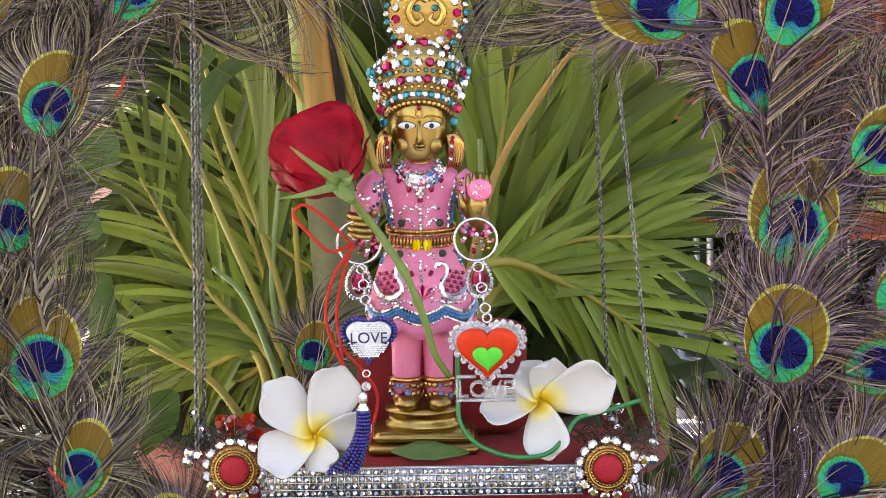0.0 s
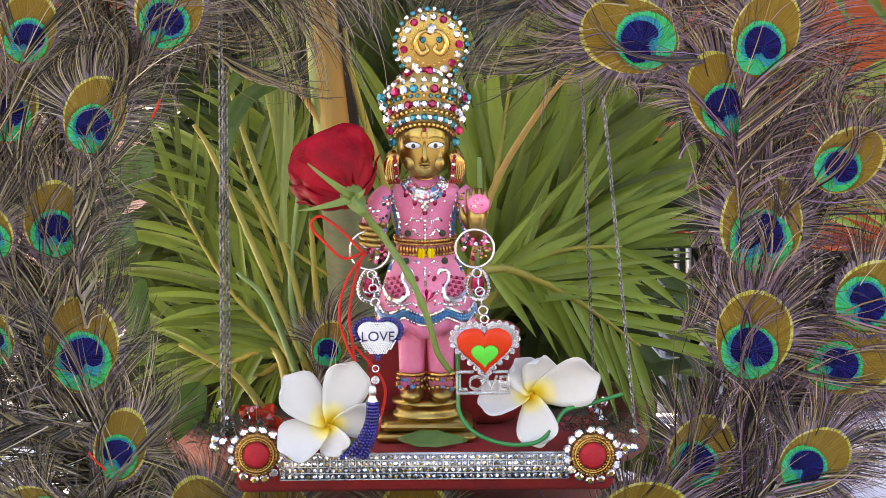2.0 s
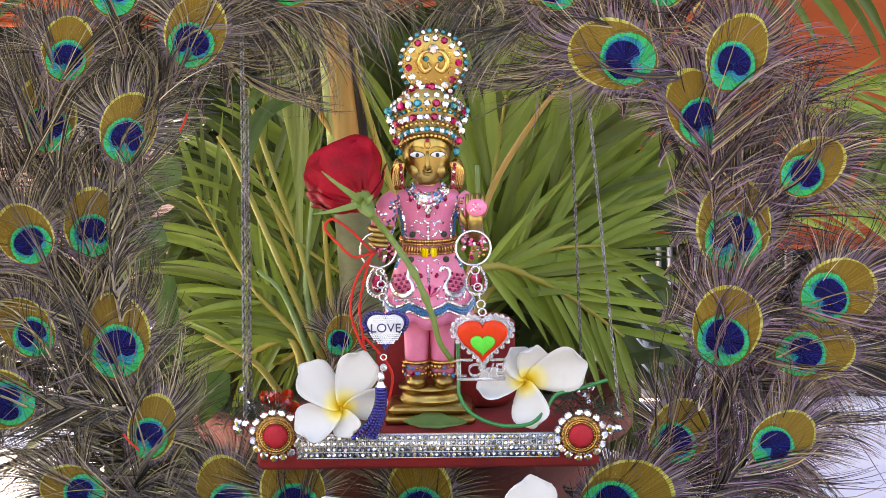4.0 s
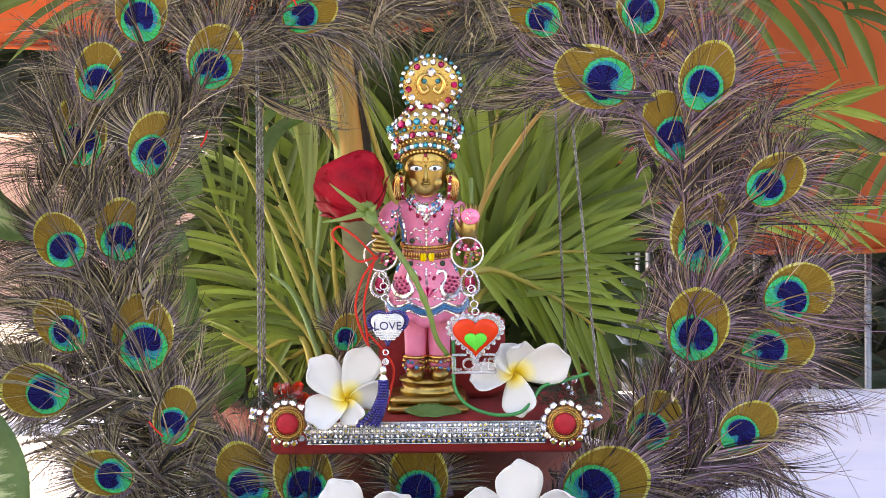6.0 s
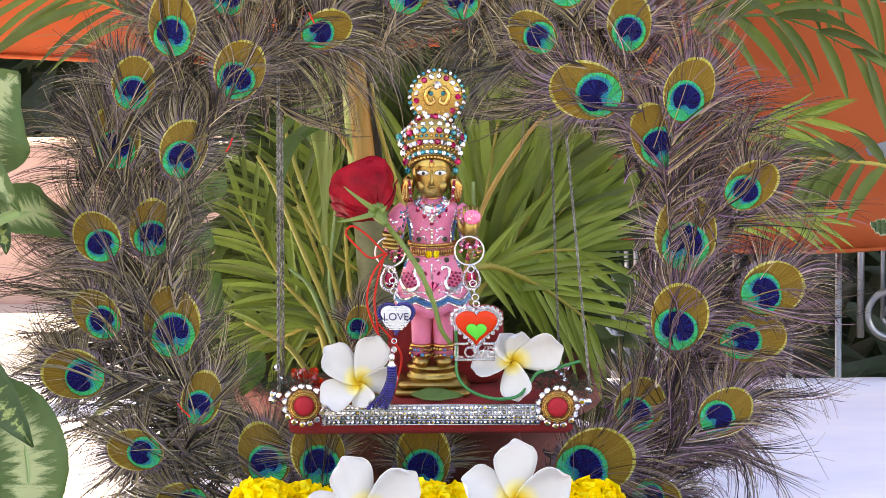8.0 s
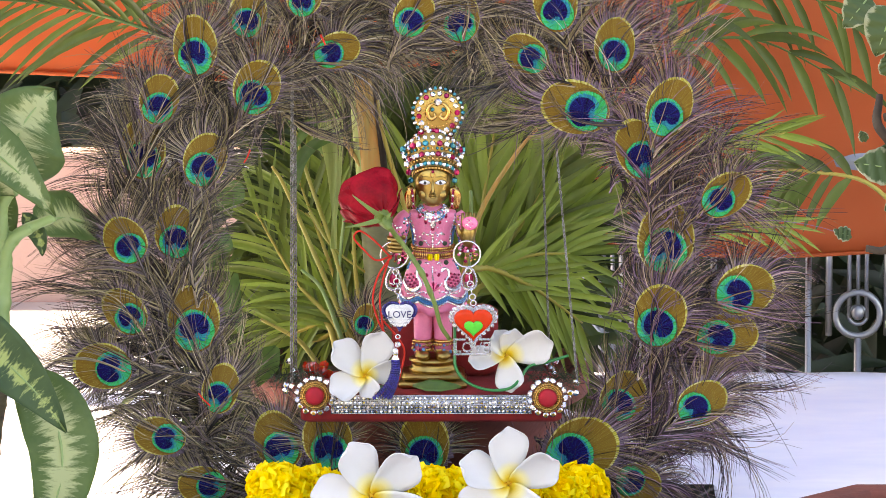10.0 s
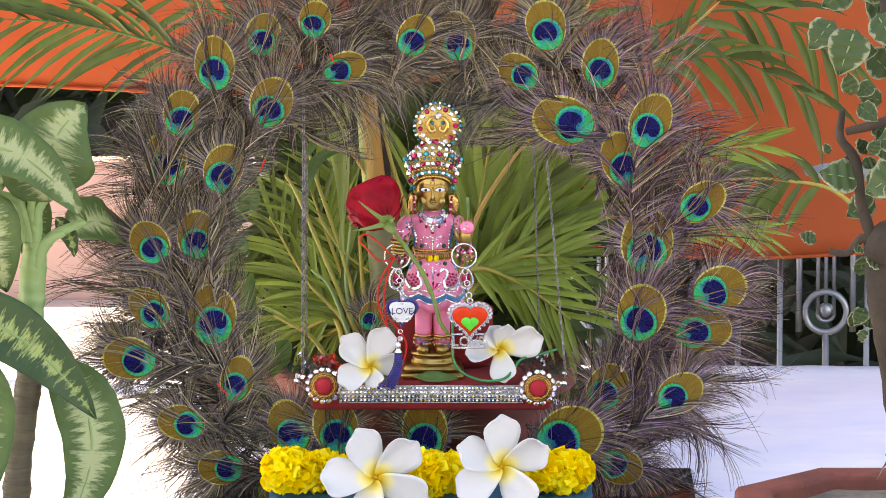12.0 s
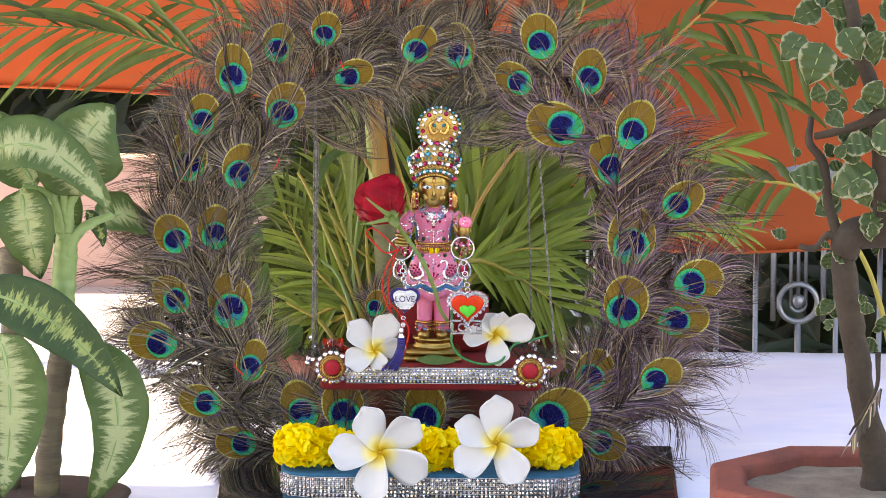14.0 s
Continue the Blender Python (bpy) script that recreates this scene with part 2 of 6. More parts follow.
# ---- building blocks ----
class Shape:
    """Corners, faces and the material of each face, gathered before they become one mesh."""

    def __init__(self):
        self.v, self.f, self.m = [], [], []

    def add(self, verts, faces, k=0):
        o = len(self.v)
        self.v += [tuple(p) for p in verts]
        self.f += [tuple(i + o for i in q) for q in faces]
        self.m += [k] * len(faces)

    def rings(self, rings, k=0, cap=True, closed=True):
        n = len(rings[0])
        o = len(self.v)
        for r in rings:
            self.v += [tuple(p) for p in r]
        for a in range(len(rings) - 1):
            for b in range(n if closed else n - 1):
                c = (b + 1) % n
                self.f.append((o + a * n + b, o + a * n + c, o + (a + 1) * n + c, o + (a + 1) * n + b))
                self.m.append(k)
        if cap and closed:
            self.f += [tuple(range(o + n - 1, o - 1, -1)), tuple(range(o + (len(rings) - 1) * n, o + len(rings) * n))]
            self.m += [k, k]

    def lathe(self, profile, at=(0, 0, 0), k=0, n=24, sx=1.0, sy=1.0):
        self.rings([[(at[0] + sx * r * math.cos(2 * math.pi * i / n), at[1] + sy * r * math.sin(2 * math.pi * i / n), at[2] + z) for i in range(n)] for r, z in profile], k)

    def tube(self, pts, radii, k=0, n=8, cap=True):
        pts = [Vector(p) for p in pts]
        if not hasattr(radii, "__len__"):
            radii = [radii] * len(pts)
        out, side = [], None
        for i, p in enumerate(pts):
            d = (pts[min(i + 1, len(pts) - 1)] - pts[max(i - 1, 0)]).normalized()
            if side is None:
                side = d.orthogonal().normalized()
            side = (side - d * side.dot(d)).normalized()
            up = d.cross(side)
            out.append([p + radii[i] * (math.cos(2 * math.pi * j / n) * side + math.sin(2 * math.pi * j / n) * up) for j in range(n)])
        self.rings(out, k, cap)

    def ball(self, c, r, k=0, n=10, h=6):
        rx, ry, rz = r if hasattr(r, "__len__") else (r, r, r)
        self.rings([[(c[0] + rx * math.sin(math.pi * a / h) * math.cos(2 * math.pi * i / n), c[1] + ry * math.sin(math.pi * a / h) * math.sin(2 * math.pi * i / n),
                      c[2] - rz * math.cos(math.pi * a / h)) for i in range(n)] for a in [0.02] + list(range(1, h)) + [h - 0.02]], k)

    def box(self, lo, hi, k=0, bevel=0.0):
        b = min(bevel, 0.45 * min(hi[i] - lo[i] for i in range(3)))
        def loop(z, i):
            x0, y0, x1, y1 = lo[0] + i, lo[1] + i, hi[0] - i, hi[1] - i
            return [(x0 + b, y0, z), (x1 - b, y0, z), (x1, y0 + b, z), (x1, y1 - b, z), (x1 - b, y1, z), (x0 + b, y1, z), (x0, y1 - b, z), (x0, y0 + b, z)]
        if b <= 0:
            x0, y0, z0 = lo
            x1, y1, z1 = hi
            self.add([(x0, y0, z0), (x1, y0, z0), (x1, y1, z0), (x0, y1, z0), (x0, y0, z1), (x1, y0, z1), (x1, y1, z1), (x0, y1, z1)],
                     [(3, 2, 1, 0), (4, 5, 6, 7), (0, 1, 5, 4), (1, 2, 6, 5), (2, 3, 7, 6), (3, 0, 4, 7)], k)
        else:
            self.rings([loop(lo[2], b), loop(lo[2] + b, 0), loop(hi[2] - b, 0), loop(hi[2], b)], k)

    def ring(self, c, R, r, k=0, n=16, m=6, axis="y", sx=1.0, sz=1.0):
        rows = []
        for i in range(n + 1):
            a = 2 * math.pi * i / n
            row = []
            for j in range(m):
                b = 2 * math.pi * j / m
                q, w = R + r * math.cos(b), r * math.sin(b)
                p = (sx * q * math.cos(a), w, sz * q * math.sin(a)) if axis == "y" else (q * math.cos(a), q * math.sin(a), w) if axis == "z" else (w, q * math.cos(a), q * math.sin(a))
                row.append((c[0] + p[0], c[1] + p[1], c[2] + p[2]))
            rows.append(row)
        self.rings(rows, k, cap=False)

    def strand(self, pts, w, k=0, flat=(0, 1, 0)):
        """A thin tapering ribbon along a line."""
        o, n = len(self.v), len(pts)
        for i, p in enumerate(pts):
            p = Vector(p)
            d = Vector(pts[min(i + 1, n - 1)]) - Vector(pts[max(i - 1, 0)])
            s = d.cross(Vector(flat)).normalized() * w * (1 - 0.75 * i / (n - 1)) * 0.5
            self.v += [tuple(p - s), tuple(p + s)]
        for i in range(n - 1):
            self.f.append((o + 2 * i, o + 2 * i + 1, o + 2 * i + 3, o + 2 * i + 2))
            self.m.append(k)

    def blade(self, pts, widths, up, k=0, fold=0.25, shift=0.0):
        """A leaf along a line: two halves that meet at a folded midrib."""
        pts, up = [Vector(p) for p in pts], Vector(up)
        o, n = len(self.v), len(pts)
        for i, p in enumerate(pts):
            d = (pts[min(i + 1, n - 1)] - pts[max(i - 1, 0)]).normalized()
            s = d.cross(up)
            s = s.normalized() if s.length > 1e-6 else d.orthogonal().normalized()
            u = s.cross(d).normalized()
            w = widths[i]
            self.v += [tuple(p - s * w + u * w * fold), tuple(p - s * w * 0.5 + u * w * fold * 0.35), tuple(p), tuple(p + s * w * 0.5 + u * w * fold * 0.35), tuple(p + s * w + u * w * fold)]
        for i in range(n - 1):
            for j in range(4):
                a = o + 5 * i + j
                self.f.append((a, a + 1, a + 6, a + 5))
                self.m.append(k)

    def mesh(self, name, mats, smooth=True, flat=()):
        me = bpy.data.meshes.new(name)
        me.from_pydata(self.v, [], self.f)
        for m in mats:
            me.materials.append(m)
        me.polygons.foreach_set("material_index", self.m)
        me.polygons.foreach_set("use_smooth", [smooth and k not in flat for k in self.m])
        me.update()
        return me


def listed(mats):
    return list(mats) if hasattr(mats, "__len__") else [mats]


def thing(name, m, label, category, group="", kind=""):
    ob = new(name)
    ob.empty_display_size = 0.01
    ob.matrix_world = m if isinstance(m, Matrix) else pose(*m)
    return tagged(ob, label, category, group, kind)


def part(name, sh, mats, parent, label="", m=None, smooth=True, kind=""):
    ob = new(name, sh if isinstance(sh, bpy.types.Mesh) else sh.mesh(name, listed(mats), smooth))
    ob.parent = parent
    if m is not None:
        ob.matrix_basis = m
    return tagged(ob, label, kind=kind)


def solid(name, sh, mats, label, category, m=None, kind="", group="", smooth=True):
    ob = new(name, sh.mesh(name, listed(mats), smooth))
    if m is not None:
        ob.matrix_world = m
    return tagged(ob, label, category, group, kind)


def bend(a, b, c, n=8):
    """Points on a curve from a to c that leans towards b."""
    a, b, c = Vector(a), Vector(b), Vector(c)
    return [a * (1 - t) ** 2 + b * 2 * t * (1 - t) + c * t * t for t in [i / n for i in range(n + 1)]]


def smooth_line(pts, n=6):
    """A smooth line through all points."""
    P = [Vector(p) for p in pts]
    P = [2 * P[0] - P[1]] + P + [2 * P[-1] - P[-2]]
    out = []
    for i in range(1, len(P) - 2):
        for j in range(n):
            t = j / n
            out.append(0.5 * ((2 * P[i]) + (P[i + 1] - P[i - 1]) * t + (2 * P[i - 1] - 5 * P[i] + 4 * P[i + 1] - P[i + 2]) * t * t + (3 * P[i] - P[i - 1] - 3 * P[i + 1] + P[i + 2]) * t ** 3))
    return out + [P[-2]]


rng = random.Random(7)
U = rng.uniform
TABLE_FAR = 0.655

# ---- large structure ----
s = Shape()
s.box((-14, -16, -0.78), (14, 12, -0.75))
solid("floor", s, M_FLOOR, "grey-brown tiled terrace floor under the table", "floor", kind="structure")
# table cloth: a thick sheet with soft wrinkles that hangs down over the front
s = Shape()
nx, ny = 60, 44
rows = []
for j in range(ny + 1):
    y = -0.55 + (TABLE_FAR + 0.55) * j / ny
    rows.append([(-1.1 + 2.4 * i / nx, y, 0.004 * noise.noise(Vector((i * 0.13, y * 7, 3.1))) + 0.0012 * noise.noise(Vector((i * 0.8, y * 25, 8.0)))
                  - 0.004) for i in range(nx + 1)])
rows = [[(x, y - 0.01, -0.5) for x, y, z in rows[0]]] + rows + [[(x, y + 0.006, -0.4) for x, y, z in rows[-1]]]
s.rings(rows, cap=False, closed=False)
solid("tablecloth", s, M_CLOTH, "white wrinkled cotton cloth covering the table", "tablecloth")
table = thing("table", (0.1, 0.0, -0.75), "long table hidden under the white cloth", "table")
s = Shape()
s.box((-1.18, -0.535, 0.71), (1.18, TABLE_FAR - 0.015, 0.738), bevel=0.005)
part("tabletop", s, M_BARK, table)
for x in (-1.1, 1.1):
    for y in (-0.48, 0.5):
        s = Shape()
        s.box((x - 0.025, y - 0.025, 0), (x + 0.025, y + 0.025, 0.71), bevel=0.004)
        part("leg", s, M_BARK, table)
# added blocker, unseen, sunward: keeps the sun from all but the table's left
H = 1.7
off = Vector((sun_dir.x, sun_dir.y)) * (H / sun_dir.z)
s = Shape()
s.box((off.x - 0.235, off.y + 0.02, H), (off.x + 0.95, off.y + 0.5, H + 0.04))
s.box((off.x + 0.20, off.y + 0.5005, H), (off.x + 0.95, off.y + 1.4, H + 0.04))
s.box((off.x - 1.3, off.y - 0.75, H), (off.x + 0.95, off.y + 0.0195, H + 0.04))
solid("sun_blocker", s, M_BLOCKER, "unseen flat sheet added to shade the table", "roof", kind="structure")
# pink parapet and white ledge behind the left
s = Shape()
s.box((-1.6, 0.97, -0.75), (-0.109, 0.995, 0.140), bevel=0.004)
solid("wall_back", s, M_PINK, "pink plastered parapet wall behind the table", "wall", kind="structure")
s = Shape()
s.box((-2.6, 0.69, -0.78), (-0.137, 0.965, -0.004), bevel=0.006)
solid("ledge", s, M_WHITEWALL, "white plastered ledge in the sun", "ledge", kind="structure")

# ---- fence, tarp, far foliage ----
FY = 0.70


def fence_bar(parent, x, z0, z1, r=0.003):
    sh = Shape()
    sh.tube([(x, 0, z0), (x, 0, z1)], r, n=10)
    part("bar", sh, M_STEEL, parent)


fence = thing("fence", (0, FY, -0.75), "stainless steel railing with ring ornaments", "fence")
for x in (0.090, 0.107, 0.124, 0.141, 0.158, 0.196, 0.220, 0.262, 0.308, 0.350, 0.437, 0.484, 0.532):
    fence_bar(fence, x, 0.02, 0.93)
for cx in (0.396, 0.168):
    for dx in (-0.027, 0.027):
        fence_bar(fence, cx + dx, 0.770, 0.93, 0.0033)
    for dx in (-0.008, 0.0, 0.008):
        fence_bar(fence, cx + dx, 0.787, 0.93, 0.0022)
    fence_bar(fence, cx, 0.02, 0.768, 0.0036)
    sh = Shape()
    sh.ring((cx, 0, 0.790), 0.0208, 0.0034, n=28, m=8)
    part("ring", sh, M_STEEL, fence)
    sh = Shape()
    sh.ball((cx, -0.002, 0.792), (0.0064, 0.004, 0.0075))
    part("boss", sh, M_STEEL, fence)
    sh = Shape()
    sh.ring((cx, 0, 0.789), 0.0084, 0.0021, n=20, m=6)
    part("loop", sh, M_STEEL, fence)
for z in (0.06, 0.935):
    sh = Shape()
    sh.tube([(-0.25, 0, z), (1.2, 0, z)], 0.012, n=12)
    part("rail", sh, M_STEEL, fence)

# the tarp: one sheet that sags, with its hem higher at the far left
sh = Shape()
rows = []
for j in range(25):
    v = j / 24
    row = []
    for i in range(241):
        u = i / 240
        x = -0.9 + 2.1 * u
        low = 0.088 if x > 0.175 else 0.088 + 0.205 * min(1, (0.175 - x) / 0.035)
        low += 0.008 * math.sin(x * 9 + 1) - 0.012 * max(0, -x - 0.4)
        z = low + (0.75 - low) * v
        row.append((x, 0.76 + 0.012 * math.sin(x * 14 + z * 3) + 0.05 * v + 0.01 * noise.noise(Vector((x * 5, z * 5, 2))), z))
    rows.append(row)
sh.rings(rows, cap=False, closed=False)
tarp = thing("tarp", Matrix.Translation((0.0, 0.055, 0.034)) @ Matrix.Diagonal((0.815, 0.815, 0.815, 1.0)), "orange tarpaulin hung over the railing as a screen", "tarpaulin")
sheet = part("sheet", sh, M_TARP, tarp)
hem = Shape()
hem.tube([Vector(p) + Vector((0, -0.002, 0.002)) for p in rows[0]], 0.0022, n=8)
part("hem", hem, M_TARP, tarp, "rolled hem")
md = sheet.modifiers.new("thick", "SOLIDIFY")
md.thickness = 0.0015


def leaf_mass(name, label, centre, size, count, length, width, material, seed, category="shrub"):
    r = random.Random(seed)
    sh = Shape()
    for _ in range(count):
        p = Vector(centre) + Vector((r.uniform(-1, 1) * size[0], r.uniform(-1, 1) * size[1], r.uniform(-1, 1) * size[2]))
        d = Vector((r.uniform(-1, 1), r.uniform(-0.7, 0.3), r.uniform(-0.8, 0.7))).normalized()
        L = length * r.uniform(0.6, 1.4)
        q = [p, p + d * L * 0.35, p + d * L * 0.7 + Vector((0, 0, -0.08 * L)), p + d * L + Vector((0, 0, -0.22 * L))]
        w = width * r.uniform(0.7, 1.3)
        sh.blade(q, [0.15 * w, w, 0.8 * w, 0.03 * w], (0, -0.6, 0.8), fold=0.2)
    return solid(name, sh, material, label, category, kind="stuff")


# Shrubs and a plain backing box, both coloured as dark as the shade there.
leaf_mass("hedge", "green shrubs behind the railing, deep shade put into their colour", (0.1, 1.9, 0.0), (1.7, 0.25, 0.75), 5200, 0.10, 0.011, M_PALMD, 3)
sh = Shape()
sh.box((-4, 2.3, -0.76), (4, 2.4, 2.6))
solid("wall_far", sh, M_PALMD, "plain dark backing added behind the shrubs to stand for deep shade", "wall", kind="structure")


# ---- feathers ----
def sector_oval(sh, cx, cz, rx, rz, y, n, jag, r, k=0, notch=0.0, hub=-0.45, dome=0.0, wave=0.0, nw=0.45):
    """A flat oval of many separate barb slices that fan out from a hub near its lower end."""
    hz = cz + hub * rz
    ph, lean = r.uniform(0, 6.28), r.uniform(-0.35, 0.35)
    def rim(a):
        q = 1 - notch * math.exp(-((math.atan2(math.sin(a + math.pi / 2 - lean), math.cos(a + math.pi / 2 - lean))) / nw) ** 2) + wave * math.sin(3 * a + ph)
        return cx + rx * q * math.cos(a), cz + rz * q * math.sin(a)
    for i in range(n):
        a0, a1 = 2 * math.pi * i / n, 2 * math.pi * (i + 0.97) / n
        j = 1 + r.uniform(-jag, jag)
        p, q = rim(a0), rim(a1)
        yy = y + r.uniform(-1, 1) * 0.00012
        P = (cx + (p[0] - cx) * j, yy + dome, hz + (p[1] - hz) * j)
        Q = (cx + (q[0] - cx) * j, yy + dome, hz + (q[1] - hz) * j)
        sh.add([(cx, yy, hz), P, Q], [(0, 1, 2)], k)


def barb(sh, p, d, L, curl, r, w, stray=0.03, drop=0.012):
    """One loose barb: leaves p along d, bends steadily by curl, and its tip hangs a little."""
    pts = [Vector(p)]
    d = Vector(d).normalized()
    n = 7
    for i in range(n):
        d = (d + Vector((curl * (0.07 + 0.05 * i) + r.uniform(-stray, stray), r.uniform(-0.03, 0.02), -drop * i))).normalized()
        pts.append(pts[-1] + d * (L / n))
    sh.strand(pts, w, 0, (r.uniform(-0.45, 0.45), 1, r.uniform(-0.45, 0.45)))


def feather(x, y, z, tip, width, seed, length=0.11, eye=True, long=1.0, dense=1.0, cover=14):
    """A peacock tail feather. tip: the way it points, in degrees (0 right, 90 up). Its loose barbs lie in combed locks."""
    r = random.Random(seed)
    f = thing("peacock_feather", pose(x, y, z, r.uniform(-9, 7), 90 - tip, r.uniform(-12, 12)),
              "peacock tail feather with a blue-green eye and loose bronze barbs" if eye else "eyeless peacock plume of loose purple-brown barbs",
              "feather", "feathers of the arch")
    side = r.choice((-1, 1)) * r.uniform(0.1, 0.35)
    w = width
    def axis(t):   # t: metres along the quill, 0 at the eye's middle
        b = min(0.0, t)
        return Vector((side * b * b / 0.1, 0.006 + 0.25 * -b * 0.35, t))
    sh = Shape()
    sh.tube([axis(-length + (length + 0.6 * w) * i / 8) for i in range(9)], [0.0011 - 0.0008 * i / 8 for i in range(9)], n=6)
    part("quill", sh, M_QUILL, f)
    sh = Shape()
    end = -0.20 * w if eye else 0.03
    comb = r.gauss(0, 0.6)
    for sd in (-1, 1):
        bow, open_ = (r.gauss(0, 0.55), r.uniform(0.22, 0.55)) if eye else (comb, r.uniform(0.08, 0.34))
        t = -length
        while t < end:   # one lock after another
            lock, curl, far = r.uniform(-0.16, 0.16), bow + r.gauss(0, 0.35), r.uniform(0.80, 1.2)
            depth = r.uniform(-0.010, 0.008)
            for i in range(r.randint(9, 18)):
                t += r.uniform(0.3, 1.0) * (0.00108 if eye else 0.00098) / dense
                if t >= end:
                    break
                a = open_ + lock + r.gauss(0, 0.035)
                L = long * far * (0.072 + r.uniform(-0.010, 0.010)) * min(1.0, 0.2 + 0.8 * (t + length) / (0.45 * length))
                st = 0.008
                if r.random() < 0.07:
                    a, L, st = r.uniform(0.1, 1.1), L * r.uniform(0.7, 1.25), 0.05
                barb(sh, axis(t) + Vector((0, depth + r.uniform(-0.003, 0.003), 0)), (sd * math.sin(a), r.uniform(-0.14, 0.10), math.cos(a)), L, -sd * 0.25 + curl + r.gauss(0, 0.05), r, r.uniform(0.00050, 0.00130), st)
    if eye:   # fringe that stands out round the eye
        bow, phase = r.gauss(0, 0.5), r.uniform(0, 6.28)
        for i in range(230):
            a = -1.9 + 3.8 * (i + r.random()) / 230
            c = Vector((0.44 * w * math.sin(a), 0.002 + r.uniform(0.0, 0.005), 0.2 * w + 0.53 * w * math.cos(a)))
            L = long * (0.030 + 0.010 * math.sin(a * 5 + phase) + r.uniform(-0.008, 0.014)) * (1.15 - 0.28 * abs(a))
            barb(sh, c, (math.sin(a * 0.85), r.uniform(-0.12, 0.12), math.cos(a * 0.85)), L, bow - 0.3 * math.sin(a) + 0.3 * math.sin(a * 6 + phase) + r.gauss(0, 0.04), r, r.uniform(0.00035, 0.0009), 0.010)
        lean, at = r.uniform(-0.5, 0.5), r.uniform(-0.35, 0.35)
        for i in range(r.randint(3, cover)):   # a few barbs that lie across the eye
            a = lean + r.gauss(0, 0.16)
            barb(sh, (w * (at + r.gauss(0, 0.16)) - 0.03 * math.sin(a), -0.0045 - r.uniform(0, 0.003), -0.45 * w - r.uniform(0.008, 0.03)), (math.sin(a), 0, math.cos(a)), r.uniform(0.035, 0.075), r.gauss(0, 0.5), r, r.uniform(0.0004, 0.0009), 0.012)
    part("vane", sh, M_BARBV if x > 0.11 else M_BARB, f, kind="stuff")
    if eye:
        fat, tall = r.uniform(0.90, 1.04), r.uniform(0.97, 1.10)
        for name, k, mm, label in (("eye_fringe", (0.21, 0.535, 0.645, 0.0012, 220, 0.12, 0.002), M_FRINGE, "violet-grey edge"), ("eye_rim", (0.20, 0.474, 0.571, 0.0004, 200, 0.008, 0.002), M_RIM, "pale gold rim"),
                                   ("eye_bronze", (0.19, 0.449, 0.540, -0.0005, 200, 0.006, 0.002), M_BRONZE, "bronze-olive field"), ("eye_halo", (0.010, 0.392, 0.382, -0.0010, 160, 0.012, 0.0018), M_HALO, "brown halo"), ("eye_ring", (0.000, 0.358, 0.345, -0.0014, 150, 0.02, 0.0015), M_TEAL, "iridescent green ring"), ("eye_band", (0.034, 0.288, 0.270, -0.0018, 130, 0.03, 0.0013), M_MID, "turquoise band")):
            sh = Shape()
            sector_oval(sh, 0, k[0] * w, k[1] * w * fat, k[2] * w * tall, k[3], k[4], k[5], r, dome=k[6], wave=0.02)
            part(name, sh, mm, f, label, kind="stuff")
        sh = Shape()
        sector_oval(sh, 0.03 * w * r.uniform(-1, 1), 0.055 * w, 0.262 * w * fat, 0.242 * w, -0.0023, 110, 0.02, r, notch=r.uniform(0.25, 0.62), hub=-0.10, dome=0.001, wave=0.04, nw=r.uniform(0.35, 0.6))
        part("eye_heart", sh, M_BLUE, f, "deep blue heart", kind="stuff")
    return f


# the bent cane arch to which the feathers are tied
AC = Vector((-0.012, 0.095, 0.20))
ARX, ARZ = 0.195, 0.225
sh = Shape()
sh.tube([(AC.x + ARX * math.cos(a), AC.y, max(0.006, AC.z + ARZ * math.sin(a))) for a in [radians(-62 + 304 * i / 40) for i in range(41)]], 0.0024, n=8)
solid("arch_frame", sh, M_BARK, "thin dark cane arch hidden by feathers", "arch")
LEFT = [(-0.202, 0.412, 92, 42), (-0.158, 0.440, 78, 32), (-0.110, 0.458, 75, 30), (-0.087, 0.413, 22, 33), (-0.152, 0.378, 70, 40),
        (-0.234, 0.367, 80, 34), (-0.247, 0.320, 95, 43), (-0.196, 0.314, 70, 40), (-0.220, 0.249, 88, 37), (-0.259, 0.246, 122, 35),
        (-0.259, 0.182, 130, 36), (-0.204, 0.170, 95, 46), (-0.274, 0.139, 170, 42)]
LOW = [(-0.184, 0.112, 75, 34), (-0.227, 0.078, 168, 36), (-0.190, 0.034, 175, 36), (-0.130, 0.064, 112, 40), (-0.088, 0.066, 100, 42),
       (-0.006, 0.060, 90, 46), (0.120, 0.062, 30, 52), (0.172, 0.038, -20, 36), (0.162, 0.1036, 60, 38), (0.227, 0.103, 35, 38)]
RIGHT = [(0.246, 0.164, 10, 43), (0.194, 0.176, 75, 48), (0.262, 0.203, 20, 42), (0.2015, 0.240, 85, 50), (0.247, 0.286, 40, 38),
         (0.182, 0.3206, 110, 44), (0.201, 0.360, 68, 42), (0.133, 0.364, 163, 46), (0.157, 0.412, 85, 36), (0.108, 0.450, 100, 38),
         (0.087, 0.409, 150, 33), (-0.018, 0.443, 60, 34), (0.025, 0.439, 100, 40)]
k = 0
for group in (LEFT, LOW, RIGHT):
    for x, z, tip, w in group:
        k += 1
        feather(x, 0.034 + 0.008 * ((k * 7) % 5 - 2) / 2, z, tip, 1.07 * w / 1000, 100 + k, length=0.045 if z > 0.40 else 0.075 if group is LOW or abs(math.cos(radians(tip))) > 0.6 else 0.115, cover=4 if k in (1, 7, 13, 26, 28) else 14)


